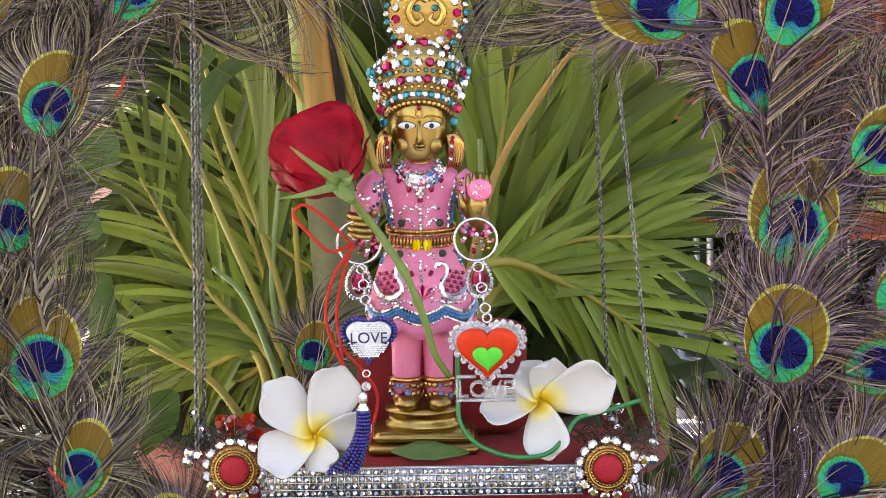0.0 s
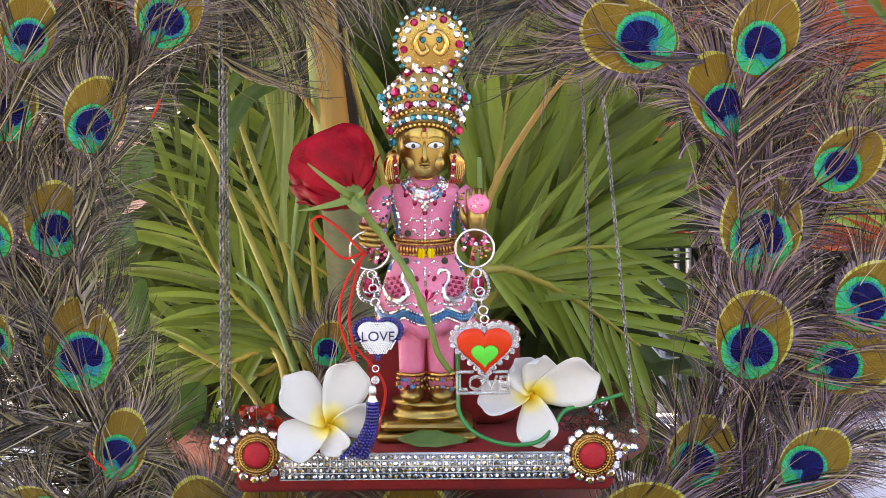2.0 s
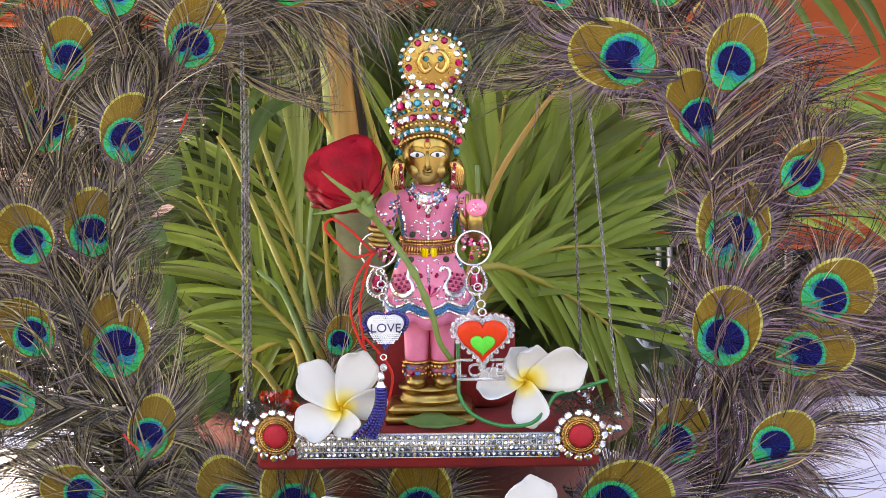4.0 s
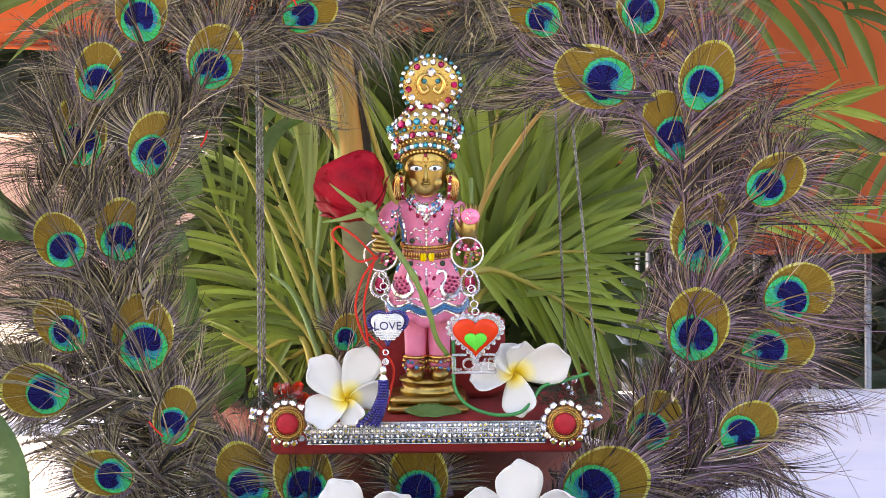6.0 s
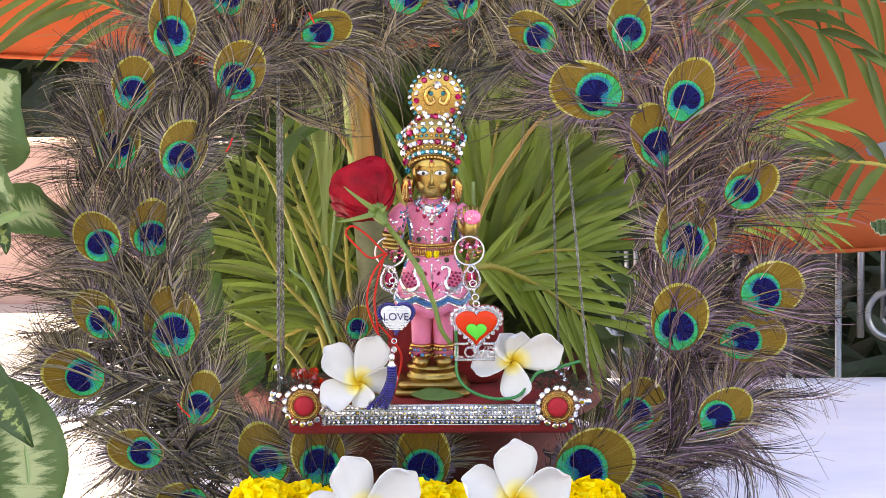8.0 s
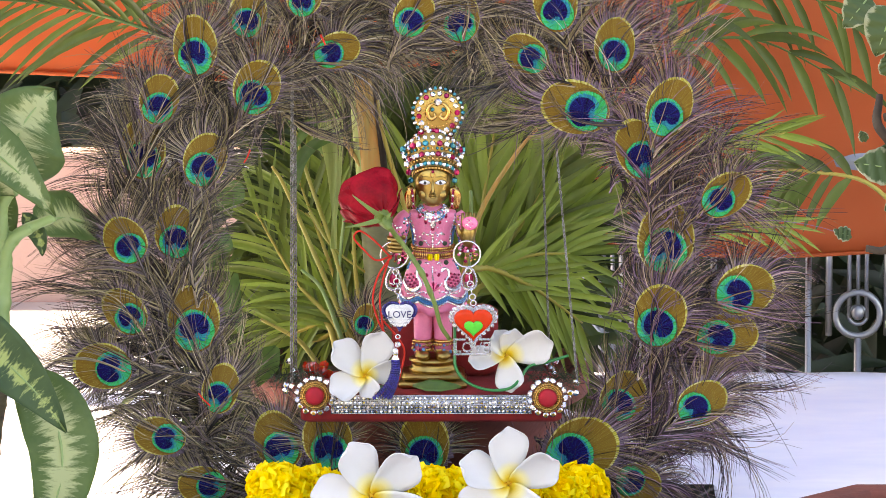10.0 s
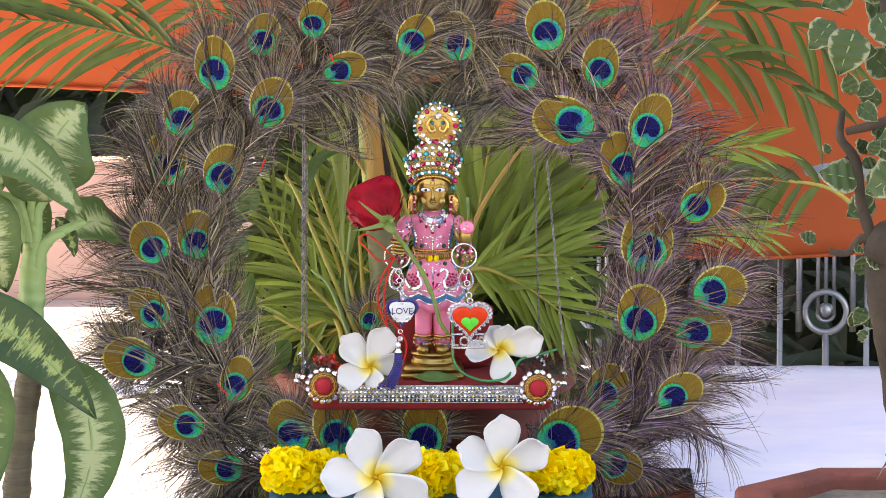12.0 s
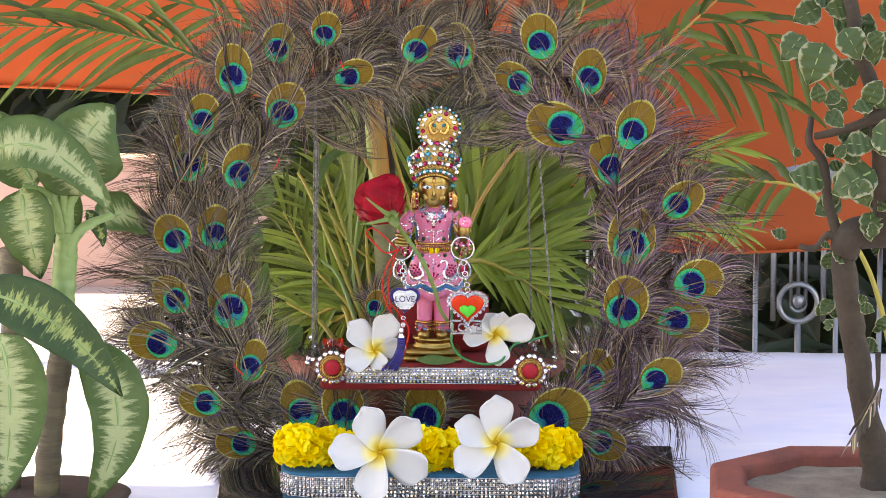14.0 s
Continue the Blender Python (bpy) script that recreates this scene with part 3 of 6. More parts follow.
def sweep(out):
    """The way a plume is combed at a place on the arch, by its angle from the arch's middle."""
    return float(np.interp(out, (-60, -20, 20, 45, 70, 88, 92, 110, 135, 160, 200, 240), (-30, 12, 52, 80, 120, 155, 25, 60, 92, 105, 165, 200)))


for i in range(34):   # plumes with no eye that fill the arch
    out = -48 + 276 * i / 33
    a = radians(out)
    px, pz = AC.x + (ARX + U(0.005, 0.040)) * math.cos(a), AC.z + (ARZ + U(-0.01, 0.025)) * math.sin(a)
    feather(px, 0.072 + U(-0.01, 0.008), max(0.03, pz), sweep(out) + U(-14, 14), 0.03, 300 + i, length=0.050, eye=False, long=1.0)
for i in range(40):   # and the outer ones, whose barbs stand out past the eyes
    out = -46 + 272 * i / 39 + U(-3, 3)
    a = radians(out)
    px, pz = AC.x + (ARX + 0.052) * math.cos(a), AC.z + (ARZ + 0.022) * math.sin(a)
    tip = out + (12 if out < 90 else -12) * math.cos(a) ** 2 + U(-12, 12)
    feather(px, 0.066 + U(-0.01, 0.01), max(0.03, pz), tip, 0.03, 400 + i, length=0.045, eye=False, long=1.22, dense=0.30 if out < 30 or out > 165 else 0.42)

for x, z, tip, L in ((-0.120, 0.400, -8, 1.25), (-0.085, 0.425, -14, 1.1), (-0.040, 0.425, -10, 1.0), (-0.135, 0.365, -35, 0.8), (0.110, 0.395, 186, 1.25), (0.080, 0.420, 196, 1.1), (0.035, 0.425, 200, 1.0), (0.100, 0.360, 208, 0.9), (0.0, 0.432, 185, 1.0), (-0.10, 0.44, 8, 1.0), (0.09, 0.44, 170, 1.0)):   # combed inwards over the top
    feather(x, 0.060 + U(-0.01, 0.01), z, tip, 0.03, 500 + int(z * 1000 + x * 900), length=0.060, eye=False, long=L, dense=0.9)

# ---- palm in its pot behind the swing ----
def frond(parent, line, count, length, width, r, normal=(0, -1, 0), angle=50, droop=0.35, start=0.15, sides=(-1, 1), material=None, stalk=None, thick=0.0035, name="frond"):
    """A feather-shaped palm leaf: a stalk with leaflets along both sides."""
    pts = smooth_line(line, 7)
    n = len(pts)
    sh = Shape()
    sh.tube(pts, [thick * (1 - 0.75 * i / (n - 1)) for i in range(n)], n=7)
    st = part(name + "_stalk", sh, stalk or M_PALMSTEM, parent)
    single = name == "hanging_frond"
    sh = Shape()
    nv = Vector(normal).normalized()
    for i in range(count):
        t = start + (1 - start) * (i + r.uniform(0, 0.6)) / count
        q = min(n - 2, int(t * (n - 1)))
        p = pts[q].lerp(pts[q + 1], t * (n - 1) - q)
        d = (pts[q + 1] - pts[q]).normalized()
        for sd in sides:
            a = radians(angle * (1 - 0.45 * t) + r.uniform(-9, 9))
            side = d.cross(nv).normalized() * sd
            w = (d * math.cos(a) + side * math.sin(a) + nv * r.uniform(-0.25, 0.35)).normalized()
            L = length * (0.55 + 0.9 * t * (1.35 - t)) * r.uniform(0.8, 1.12)
            line2 = [p]
            for s5 in range(5):
                w = (w + Vector((0, 0, -droop * 0.22))).normalized()
                line2.append(line2[-1] + w * L / 5)
            k = width * r.uniform(0.75, 1.2)
            sh.blade(line2, [0.35 * k, 0.9 * k, k, 0.85 * k, 0.5 * k, 0.02 * k], nv + Vector((r.uniform(-0.4, 0.4), 0, r.uniform(-0.3, 0.5))), fold=0.3)
            if single:
                part("leaflet", sh, material or M_PALMOBJ, st)
                sh = Shape()
    if not single:
        part("foliage", sh, material or M_PALM, st, kind="stuff")
    return st


palm = thing("areca_palm", (-0.01, 0.27, 0.0), "green areca palm with arching fronds in a terracotta pot", "palm")
sh = Shape()
sh.lathe([(0.105, 0), (0.125, 0.045), (0.138, 0.066), (0.150, 0.068), (0.150, 0.086), (0.138, 0.088), (0.130, 0.08)], n=48)
part("pot", sh, M_TERRA, palm, "terracotta pot with a thick rim")
sh = Shape()
sh.lathe([(0.132, 0.070), (0.132, 0.078), (0.06, 0.086), (0.002, 0.09)], n=32)
part("soil", sh, M_SOILD, palm)
r = random.Random(21)


def PP(u, v, y=0.2):   # plan of the palm, in upright planes at several depths, in the pot's own axes
    k = (6.312 + 0.978 * y) / 17957
    return Vector((0.0123 + (u - 760) * k, y - 0.27, 0.296 - (v - 297) * k * 1.022 - 0.2126 * y))


def crown_frond(pts, count, length, width, angle, droop, material=None, y=0.2, start=0.2, normal=(0, -1, 0.1), name="frond", sides=(-1, 1)):
    return frond(palm, [PP(u, v, y + 0.012 * i) for i, (u, v) in enumerate(pts)], count, length, width, r, normal=normal, angle=angle, droop=droop, start=start, material=material, name=name, sides=sides)


# leaves at the back; their darker green holds the shade of the gaps
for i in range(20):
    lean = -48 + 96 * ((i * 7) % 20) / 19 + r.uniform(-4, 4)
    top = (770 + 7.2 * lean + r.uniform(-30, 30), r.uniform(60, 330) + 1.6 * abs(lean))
    crown_frond([(760 + lean, 720), (760 + 2.6 * lean, 560), (765 + 5.2 * lean, 0.55 * top[1] + 200), top], 24, r.uniform(0.10, 0.15), r.uniform(0.0022, 0.0042), r.uniform(30, 48), r.uniform(0.2, 0.6), M_PALMSHADE, y=0.27 + 0.003 * i)
# leaves that rise on the statue's flower side: long blades close together, leaning out
for u1, v1, u2, v2, n, L, w in ((900, 330, 985, 120, 17, 0.13, 0.0046), (960, 380, 1075, 190, 17, 0.13, 0.0044), (880, 300, 915, 90, 13, 0.10, 0.0042), (985, 430, 1130, 300, 15, 0.12, 0.0042), (930, 460, 1060, 330, 15, 0.11, 0.0040)):
    crown_frond([(815, 640), (850, 520), (u1, v1), (u2, v2)], n, L, w, 27, 0.15, y=0.19 + r.uniform(0, 0.04), start=0.12)
# and on the rose's side: finer leaves between bare stalks
for u0, u1, v1, u2, v2, n, L, w in ((560, 500, 430, 430, 240, 18, 0.085, 0.0027), (600, 560, 400, 520, 200, 16, 0.085, 0.0027), (520, 430, 500, 330, 330, 19, 0.080, 0.0026), (540, 450, 560, 360, 470, 17, 0.075, 0.0026),
                                    (640, 690, 380, 720, 190, 14, 0.085, 0.0028), (500, 420, 620, 350, 590, 13, 0.065, 0.0028), (560, 470, 640, 420, 560, 12, 0.060, 0.0028), (620, 600, 460, 660, 290, 14, 0.08, 0.0026)):
    crown_frond([(u0 + 30, 700), (u0, 600), (u1, v1), (u2, v2)], n, L, w, 42, 0.45, y=0.185 + r.uniform(0, 0.04), start=0.25)
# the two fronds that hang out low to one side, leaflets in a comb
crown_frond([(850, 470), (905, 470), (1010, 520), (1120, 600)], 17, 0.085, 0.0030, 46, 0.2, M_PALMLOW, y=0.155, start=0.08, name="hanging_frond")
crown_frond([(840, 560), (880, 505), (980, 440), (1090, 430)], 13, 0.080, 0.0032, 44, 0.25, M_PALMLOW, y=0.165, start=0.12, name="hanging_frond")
# trunk, sheath, folded spear leaf and bare stalks
for pts, rad, m, name in (([(648, 720), (640, 560), (628, 400), (618, 330)], [0.0165, 0.016, 0.015, 0.0145], M_TRUNK, "trunk"),
                          ([(616, 345), (608, 230), (597, 120), (585, -20)], [0.0118, 0.0108, 0.0102, 0.0095], M_SHEATH, "sheath"),
                          ([(602, 350), (594, 230), (584, 120), (573, -20)], [0.0082, 0.0080, 0.0076, 0.0070], M_PALEBLADE, "sheath_side"),
                          ([(640, 330), (634, 230), (624, 120), (612, -20)], [0.006, 0.0055, 0.005, 0.0045], M_BARK, "sheath_edge")):
    sh = Shape()
    ln = smooth_line([PP(u, v, 0.175) for u, v in pts], 6)
    sh.tube(ln, [float(np.interp(i / (len(ln) - 1), (0, 0.33, 0.67, 1), rad)) for i in range(len(ln))], n=16)
    part(name, sh, m, palm)
for i in range(6):
    sh = Shape()
    ln = smooth_line([PP(522 - 2 * i, 420, 0.165), PP(512 + 3 * i, 250, 0.162), PP(487 + 9 * i, 120, 0.160), PP(478 + 11 * i, 0, 0.165)], 6)
    sh.blade(ln, [0.0034 * math.sin(math.pi * (0.12 + 0.8 * j / (len(ln) - 1))) for j in range(len(ln))], (0.3, -1, 0), fold=0.5)
    part("spear_leaf", sh, M_PALEBLADE, palm)
for pts, rad, m in (([(575, 640), (520, 430), (455, 240), (425, 130)], 0.0022, M_PALMSTEM), ([(560, 640), (470, 430), (400, 270), (370, 220)], 0.0022, M_PALMSTEM), ([(545, 660), (490, 520), (440, 470)], 0.0020, M_GREENSTEM),
                    ([(480, 700), (430, 640), (340, 590)], 0.0024, M_PALMSTEM), ([(720, 420), (690, 320), (640, 150), (625, 60)], 0.0024, M_PALMSTEM), ([(600, 640), (575, 520), (565, 380)], 0.0024, M_PALMSTEM),
                    ([(540, 150), (600, 260), (560, 330)], 0.0020, M_SHEATH), ([(820, 540), (870, 340), (960, 190), (1010, 130)], 0.0024, M_SHEATH), ([(550, 620), (530, 500), (545, 330)], 0.0022, M_GREENSTEM),
                    ([(460, 330), (520, 420), (600, 480)], 0.0016, M_PALMSTEM), ([(830, 560), (850, 400), (850, 280)], 0.0022, M_GREENSTEM)):
    sh = Shape()
    ln = smooth_line([PP(u, v, 0.17) for u, v in pts], 6)
    sh.tube(ln, [rad * (1.1 - 0.5 * i / (len(ln) - 1)) for i in range(len(ln))], n=8)
    part("stalk", sh, m, palm)
# a few broad dark leaves in front of the fronds, by the chain
for pts, w in (([(420, 180), (470, 110), (540, 95)], 0.0050), ([(425, 230), (470, 170), (550, 145)], 0.0048), ([(420, 290), (440, 200), (520, 130)], 0.0060), ([(300, 300), (270, 290), (235, 330)], 0.012), ([(270, 420), (230, 400), (220, 470)], 0.011), ([(280, 480), (270, 560), (300, 640)], 0.008), ([(380, 660), (350, 700), (330, 760)], 0.012)):
    sh = Shape()
    ln = smooth_line([PP(u, v, 0.12) for u, v in pts], 5)
    sh.blade(ln, [w * math.sin(math.pi * min(1.0, 0.08 + 0.92 * j / (len(ln) - 1))) for j in range(len(ln))], (0.2, -1, 0.4), fold=0.25)
    part("broad_leaf", sh, M_LEAF, palm)

# Filler leaves in the same shade-darkened green.
leaf_mass("undergrowth", "mixed green foliage filling the pot behind the swing", (-0.04, 0.37, 0.13), (0.15, 0.05, 0.11), 620, 0.10, 0.0055, M_PALMSHADE, 5, "foliage")

# steel hoops of a chair back behind the palm
chair = thing("metal_chair", (0, 0.52, -0.75), "white tubular metal chair behind the palm", "chair")
for z in (0.925, 0.980):
    sh = Shape()
    sh.tube(smooth_line([(-0.15, 0, 0.45), (-0.145, 0, z - 0.045), (-0.105, 0, z), (0.045, 0, z + 0.01), (0.087, 0, z - 0.045), (0.092, 0, 0.45)], 6), 0.0048, n=10)
    part("back_hoop", sh, M_WHITE, chair)
for x in (-0.17, 0.105):
    for y in (-0.0, 0.12):
        sh = Shape()
        sh.tube([(x, y, 0), (x, y, 0.45)], 0.008, n=10)
        part("leg", sh, M_WHITE, chair)
sh = Shape()
sh.box((-0.19, -0.01, 0.44), (0.125, 0.14, 0.46), bevel=0.006)
part("seat", sh, M_WHITE, chair)

# ---- swing ----
swing = thing("toy_swing", (0, 0, 0.098), "small red velvet swing seat edged with rhinestones, hung on chains", "swing")
sh = Shape()
sh.box((-0.112, 0.0, 0.0), (0.112, 0.10, 0.0235), bevel=0.003)
part("seat", sh, M_REDVELVET, swing, "red velvet board")
sh = Shape()
sh.box((-0.086, -0.0022, 0.008), (0.086, -0.0004, 0.0245))
part("trim_backing", sh, M_WIRE, swing)


def stone(sh, c, r, k=0, face=(0, -1, 0), n=8):
    """A cut stone: a faceted, flat-topped dome that looks along face."""
    f = Vector(face).normalized()
    u = f.orthogonal().normalized()
    v = f.cross(u)
    c = Vector(c)
    sh.rings([[c + q * r * (math.cos(2 * math.pi * i / n) * u + math.sin(2 * math.pi * i / n) * v) + f * r * h for i in range(n)] for q, h in ((1, 0), (0.95, 0.35), (0.55, 0.75))], k)


def rhinestones(parent, a, b, height, rows, pitch, face, material=None):
    """A band of stones in rows between two points, with its silver wires."""
    a, b = Vector(a), Vector(b)
    n = max(2, int((b - a).length / pitch))
    sh, wire = Shape(), Shape()
    f = Vector(face)
    for j in range(rows):
        for i in range(n):
            p = a.lerp(b, (i + 0.5) / n) + Vector((0, 0, height * (j + 0.5) / rows))
            stone(sh, p + Vector((U(-0.0002, 0.0002), 0, U(-0.0002, 0.0002))), pitch * 0.43 * U(0.88, 1.08), 0, f + Vector((U(-0.25, 0.25), U(-0.1, 0.1), U(-0.25, 0.25))), 6)
    for j in range(rows + 1):
        h = Vector((0, 0, height * j / rows))
        wire.tube([a.lerp(b, i / 6) + h for i in range(7)], 0.00045, n=5)
    for i in range(n + 1):
        p = a.lerp(b, i / n)
        wire.tube([p, p + Vector((0, 0, height))], 0.0004, n=4)
    part("rhinestone", sh, M_STONE, parent, kind="stuff", smooth=False)
    part("wire_mesh", wire, M_WIRE, parent, kind="stuff")


rhinestones(swing, (-0.086, -0.003, 0.0085), (0.086, -0.003, 0.0085), 0.0155, 4, 0.0037, (0, -1, 0))


def rosette(parent, x, z):
    """A round brooch: red velvet button, gold bead rings, a wreath of clear stones."""
    sh = Shape()
    sh.lathe([(0.0128, 0), (0.0128, 0.0016), (0.0122, 0.0024), (0.001, 0.0024)], n=32)
    disc = part("rosette", sh, M_GOLDBEAD, parent, "rosette with red button and pearls", m=pose(x, -0.004, z, 90, 0, 0))
    sh = Shape()
    sh.lathe([(0.0080, 0.002), (0.0079, 0.0038), (0.0062, 0.0056), (0.003, 0.0062), (0.0005, 0.0063)], n=28)
    part("button", sh, M_REDGEM, disc)
    for R, rr, c in ((0.0089, 0.0009, 30), (0.0118, 0.0009, 40)):
        sh = Shape()
        for i in range(c):
            a = 2 * math.pi * i / c
            sh.ball((R * math.cos(a), R * math.sin(a), 0.0036), rr, n=6, h=4)
        part("bead_ring", sh, M_GOLDBEAD, disc, kind="stuff")
    sh = Shape()
    sh.ring((0, 0, 0.0034), 0.0103, 0.0007, n=36, m=6, axis="z")
    part("braid", sh, M_GOLDBEAD, disc)
    for i in range(15):
        a = 2 * math.pi * (i + U(-0.1, 0.1)) / 15
        sh = Shape()
        stone(sh, (0.0152 * math.cos(a), 0.0152 * math.sin(a), 0.001), 0.0029, 0, (0.2 * math.cos(a), 0.2 * math.sin(a), 1), 8)
        part("stone", sh, M_STONE, disc, smooth=False)


rosette(swing, -0.100, 0.025)
rosette(swing, 0.100, 0.023)
for x, y in ((-0.122, 0.008), (0.122, 0.008), (-0.119, 0.09), (0.105, 0.09)):
    sh = Shape()
    for i in range(4):
        stone(sh, (x + U(-0.005, 0.004), y + U(-0.004, 0.002), 0.028 + U(-0.008, 0.008)), 0.0032, 0, (U(-1, 1), -1, U(-1, 1)))
    part("corner_crystal", sh, M_STONE, swing, kind="stuff", smooth=False)


def chain(a, b, link, wire, count_scale=1.0):
    a, b = Vector(a), Vector(b)
    L = (b - a).length
    n = int(L / (link * 1.45))
    sh = Shape()
    up = (b - a).normalized()
    u = up.orthogonal().normalized()
    for i in range(n):
        c = a.lerp(b, (i + 0.5) / n)
        ax = u if i % 2 else up.cross(u)
        pts = [c + (up * math.sin(t) * link + ax * math.cos(t) * link * 0.62) for t in [2 * math.pi * j / 8 for j in range(9)]]
        sh.tube(pts, wire, n=4, cap=False)
    part("chain", sh, M_STEELCHAIN, swing, "fine dark silver chain", m=pose(0, 0, -0.098))


chain((-0.120, 0.012, 0.128), (-0.119, 0.045, 0.412), 0.0022, 0.00065)
chain((-0.1175, 0.09, 0.122), (-0.117, 0.06, 0.412), 0.0022, 0.00065)
chain((0.126, 0.010, 0.128), (0.102, 0.05, 0.395), 0.0016, 0.00048)
chain((0.103, 0.09, 0.122), (0.094, 0.06, 0.39), 0.0016, 0.00048)

# ---- platform, tray ----
sh = Shape()
sh.box((-0.215, -0.22, 0.0), (0.250, 0.16, 0.006), bevel=0.0025)
solid("tray", sh, M_TRAY, "glossy black lacquer tray under the platform", "tray")
base = thing("platform", (0, 0, 0.006), "blue felt platform edged with rhinestone bands", "platform")
front, edge = -0.113, 0.150
outline = [(-0.120, front), (0.120, front), (0.141, front + 0.008), (edge, front + 0.026), (edge, 0.06), (-edge, 0.06), (-edge, front + 0.026), (-0.141, front + 0.008)]
sh = Shape()
sh.rings([[(x * q, y * q, z) for x, y in outline] for q, z in ((0.985, 0), (0.99, 0.001), (0.99, 0.026), (1.0, 0.027), (1.0, 0.0305), (0.99, 0.0315))])
part("body", sh, M_BLUEFELT, base)
for i in (7, 0, 1, 2, 6, 3):
    a, b = outline[i], outline[(i + 1) % 8]
    nrm = Vector((b[1] - a[1], a[0] - b[0], 0)).normalized()
    if i in (3, 6) and abs(a[0] - b[0]) < 1e-6:
        continue
    o = nrm * 0.0004
    rhinestones(base, Vector((*a, 0.0075)) + o, Vector((*b, 0.0075)) + o, 0.0205, 5, 0.0041, nrm)


# ---- flowers ----
def petal_mesh(L, W, cup, curl, seed):
    r = random.Random(seed)
    sh = Shape()
    nu, nv = 12, 8
    rows = []
    for i in range(nu + 1):
        u = i / nu
        w = W * (0.20 + 0.93 * u ** 0.70) * math.sqrt(max(0.0, 1 - (0.985 * u) ** 5))
        row = []
        for j in range(nv + 1):
            v = 2 * j / nv - 1
            z = cup * L * u ** 1.6 + 0.0035 * v * (1 - 0.3 * u) + curl * max(0, v) ** 2 * u * 0.01 - 0.003 * (1 - v * v) * u
            row.append((0.0015 + u * L * (1 - 0.06 * v * v), v * w + 0.0025 * u, z + 0.0006 * r.uniform(-1, 1)))
        rows.append(row)
    sh.rings(rows, cap=False, closed=False)
    me = sh.mesh("petal", [M_PLUMERIA])
    return me


PETALS = [petal_mesh(0.040, 0.0178, 0.16, 0.8, 1), petal_mesh(0.041, 0.0185, 0.10, 0.4, 2), petal_mesh(0.039, 0.0172, 0.20, 1.0, 3)]


def frangipani(m, size, turns, lifts, seed, spans=(1, 1, 1, 1, 1)):
    f = thing("frangipani", m @ Matrix.Diagonal((size, size, size, 1)), "white frangipani blossom with a yellow heart", "flower", "frangipani blossoms")
    for i, (turn, lift) in enumerate(zip(turns, lifts)):
        p = part("petal", PETALS[(i + seed) % 3], None, f, m=pose(0, 0, 0, 0, 0, turn) @ pose(0, 0, 0, 8, -lift, 0) @ Matrix.Diagonal((spans[i], 0.35 + 0.65 * spans[i], 1, 1)))
        md = p.modifiers.new("thick", "SOLIDIFY")
        md.thickness = 0.0006
    sh = Shape()
    sh.tube([(0, 0, -0.014), (0, 0, -0.004), (0, 0, 0.0015)], [0.0018, 0.002, 0.0012], n=10)
    part("throat", sh, M_PLUMERIA, f)
    return f


frangipani(pose(-0.0565, -0.004, 0.1400, 80, 0, 4), 0.97, (130, 64, 6, -78, 200), (6, 4, 0, 14, 10), 0, (1.02, 1.0, 0.78, 0.52, 0.84))
frangipani(pose(0.0640, 0.014, 0.1540, 72, 0, 0), 0.93, (112, 66, 10, -84, 186), (30, 26, 10, 4, -4), 1, (0.66, 0.74, 1.12, 0.84, 0.86))
frangipani(pose(-0.0510, -0.128, 0.0640, 84, 0, 0), 1.26, (108, 38, -28, -106, 176), (6, 3, 2, 5, 6), 2)
frangipani(pose(0.0655, -0.124, 0.0735, 78, 0, 4), 1.18, (88, 20, -60, -150, 154), (14, 10, 8, 5, 8), 1)


def marigold(x, y, z, R, seed):
    r = random.Random(seed)
    f = thing("marigold", (x, y, z - R * 0.8), "bright yellow double marigold head on the blue platform", "flower", "marigold heads")
    sh = Shape()
    for i in range(330):
        a, h = 2.399963 * i, 1 - 1.75 * (i + 0.5) / 330
        q = math.sqrt(max(0, 1 - h * h))
        d = Vector((q * math.cos(a), q * math.sin(a), h))
        t = d.orthogonal().normalized()
        t = Matrix.Rotation(r.uniform(0, 6.28), 3, d) @ t
        s2 = d.cross(t)
        w, L = R * r.uniform(0.15, 0.27), R * r.uniform(0.88, 1.14)
        c = Vector((0, 0, R * 0.8))
        p0, p1 = c + Vector((d.x, d.y, d.z * 0.8)) * R * 0.55, c + Vector((d.x, d.y, d.z * 0.8)) * L
        rows = []
        for v, sp in ((0, 0.3), (0.5, 0.9), (0.85, 1.15), (1.0, 1.0)):
            p = p0.lerp(p1, v) + s2 * w * 1.5 * v * v
            rows.append([p - t * w * sp + s2 * r.uniform(-1, 1) * w * 0.45, p + s2 * w * r.uniform(-0.2, 0.5), p + t * w * sp + s2 * r.uniform(-1, 1) * w * 0.45])
        sh.rings(rows, cap=False, closed=False)
    part("petals", sh, M_MARI, f, kind="stuff", smooth=False)
    sh = Shape()
    sh.ball((0, 0, R * 0.75), (R * 0.62, R * 0.62, R * 0.55))
    part("heart", sh, M_MARI, f)


for i, (x, z, R) in enumerate(((-0.128, 0.060, 0.025), (-0.095, 0.057, 0.023), (-0.006, 0.058, 0.0255), (0.022, 0.056, 0.022), (0.094, 0.060, 0.024), (0.124, 0.057, 0.0235))):
    marigold(x * 1.02, -0.087 + 0.01 * (i % 2), z, R, 40 + i)

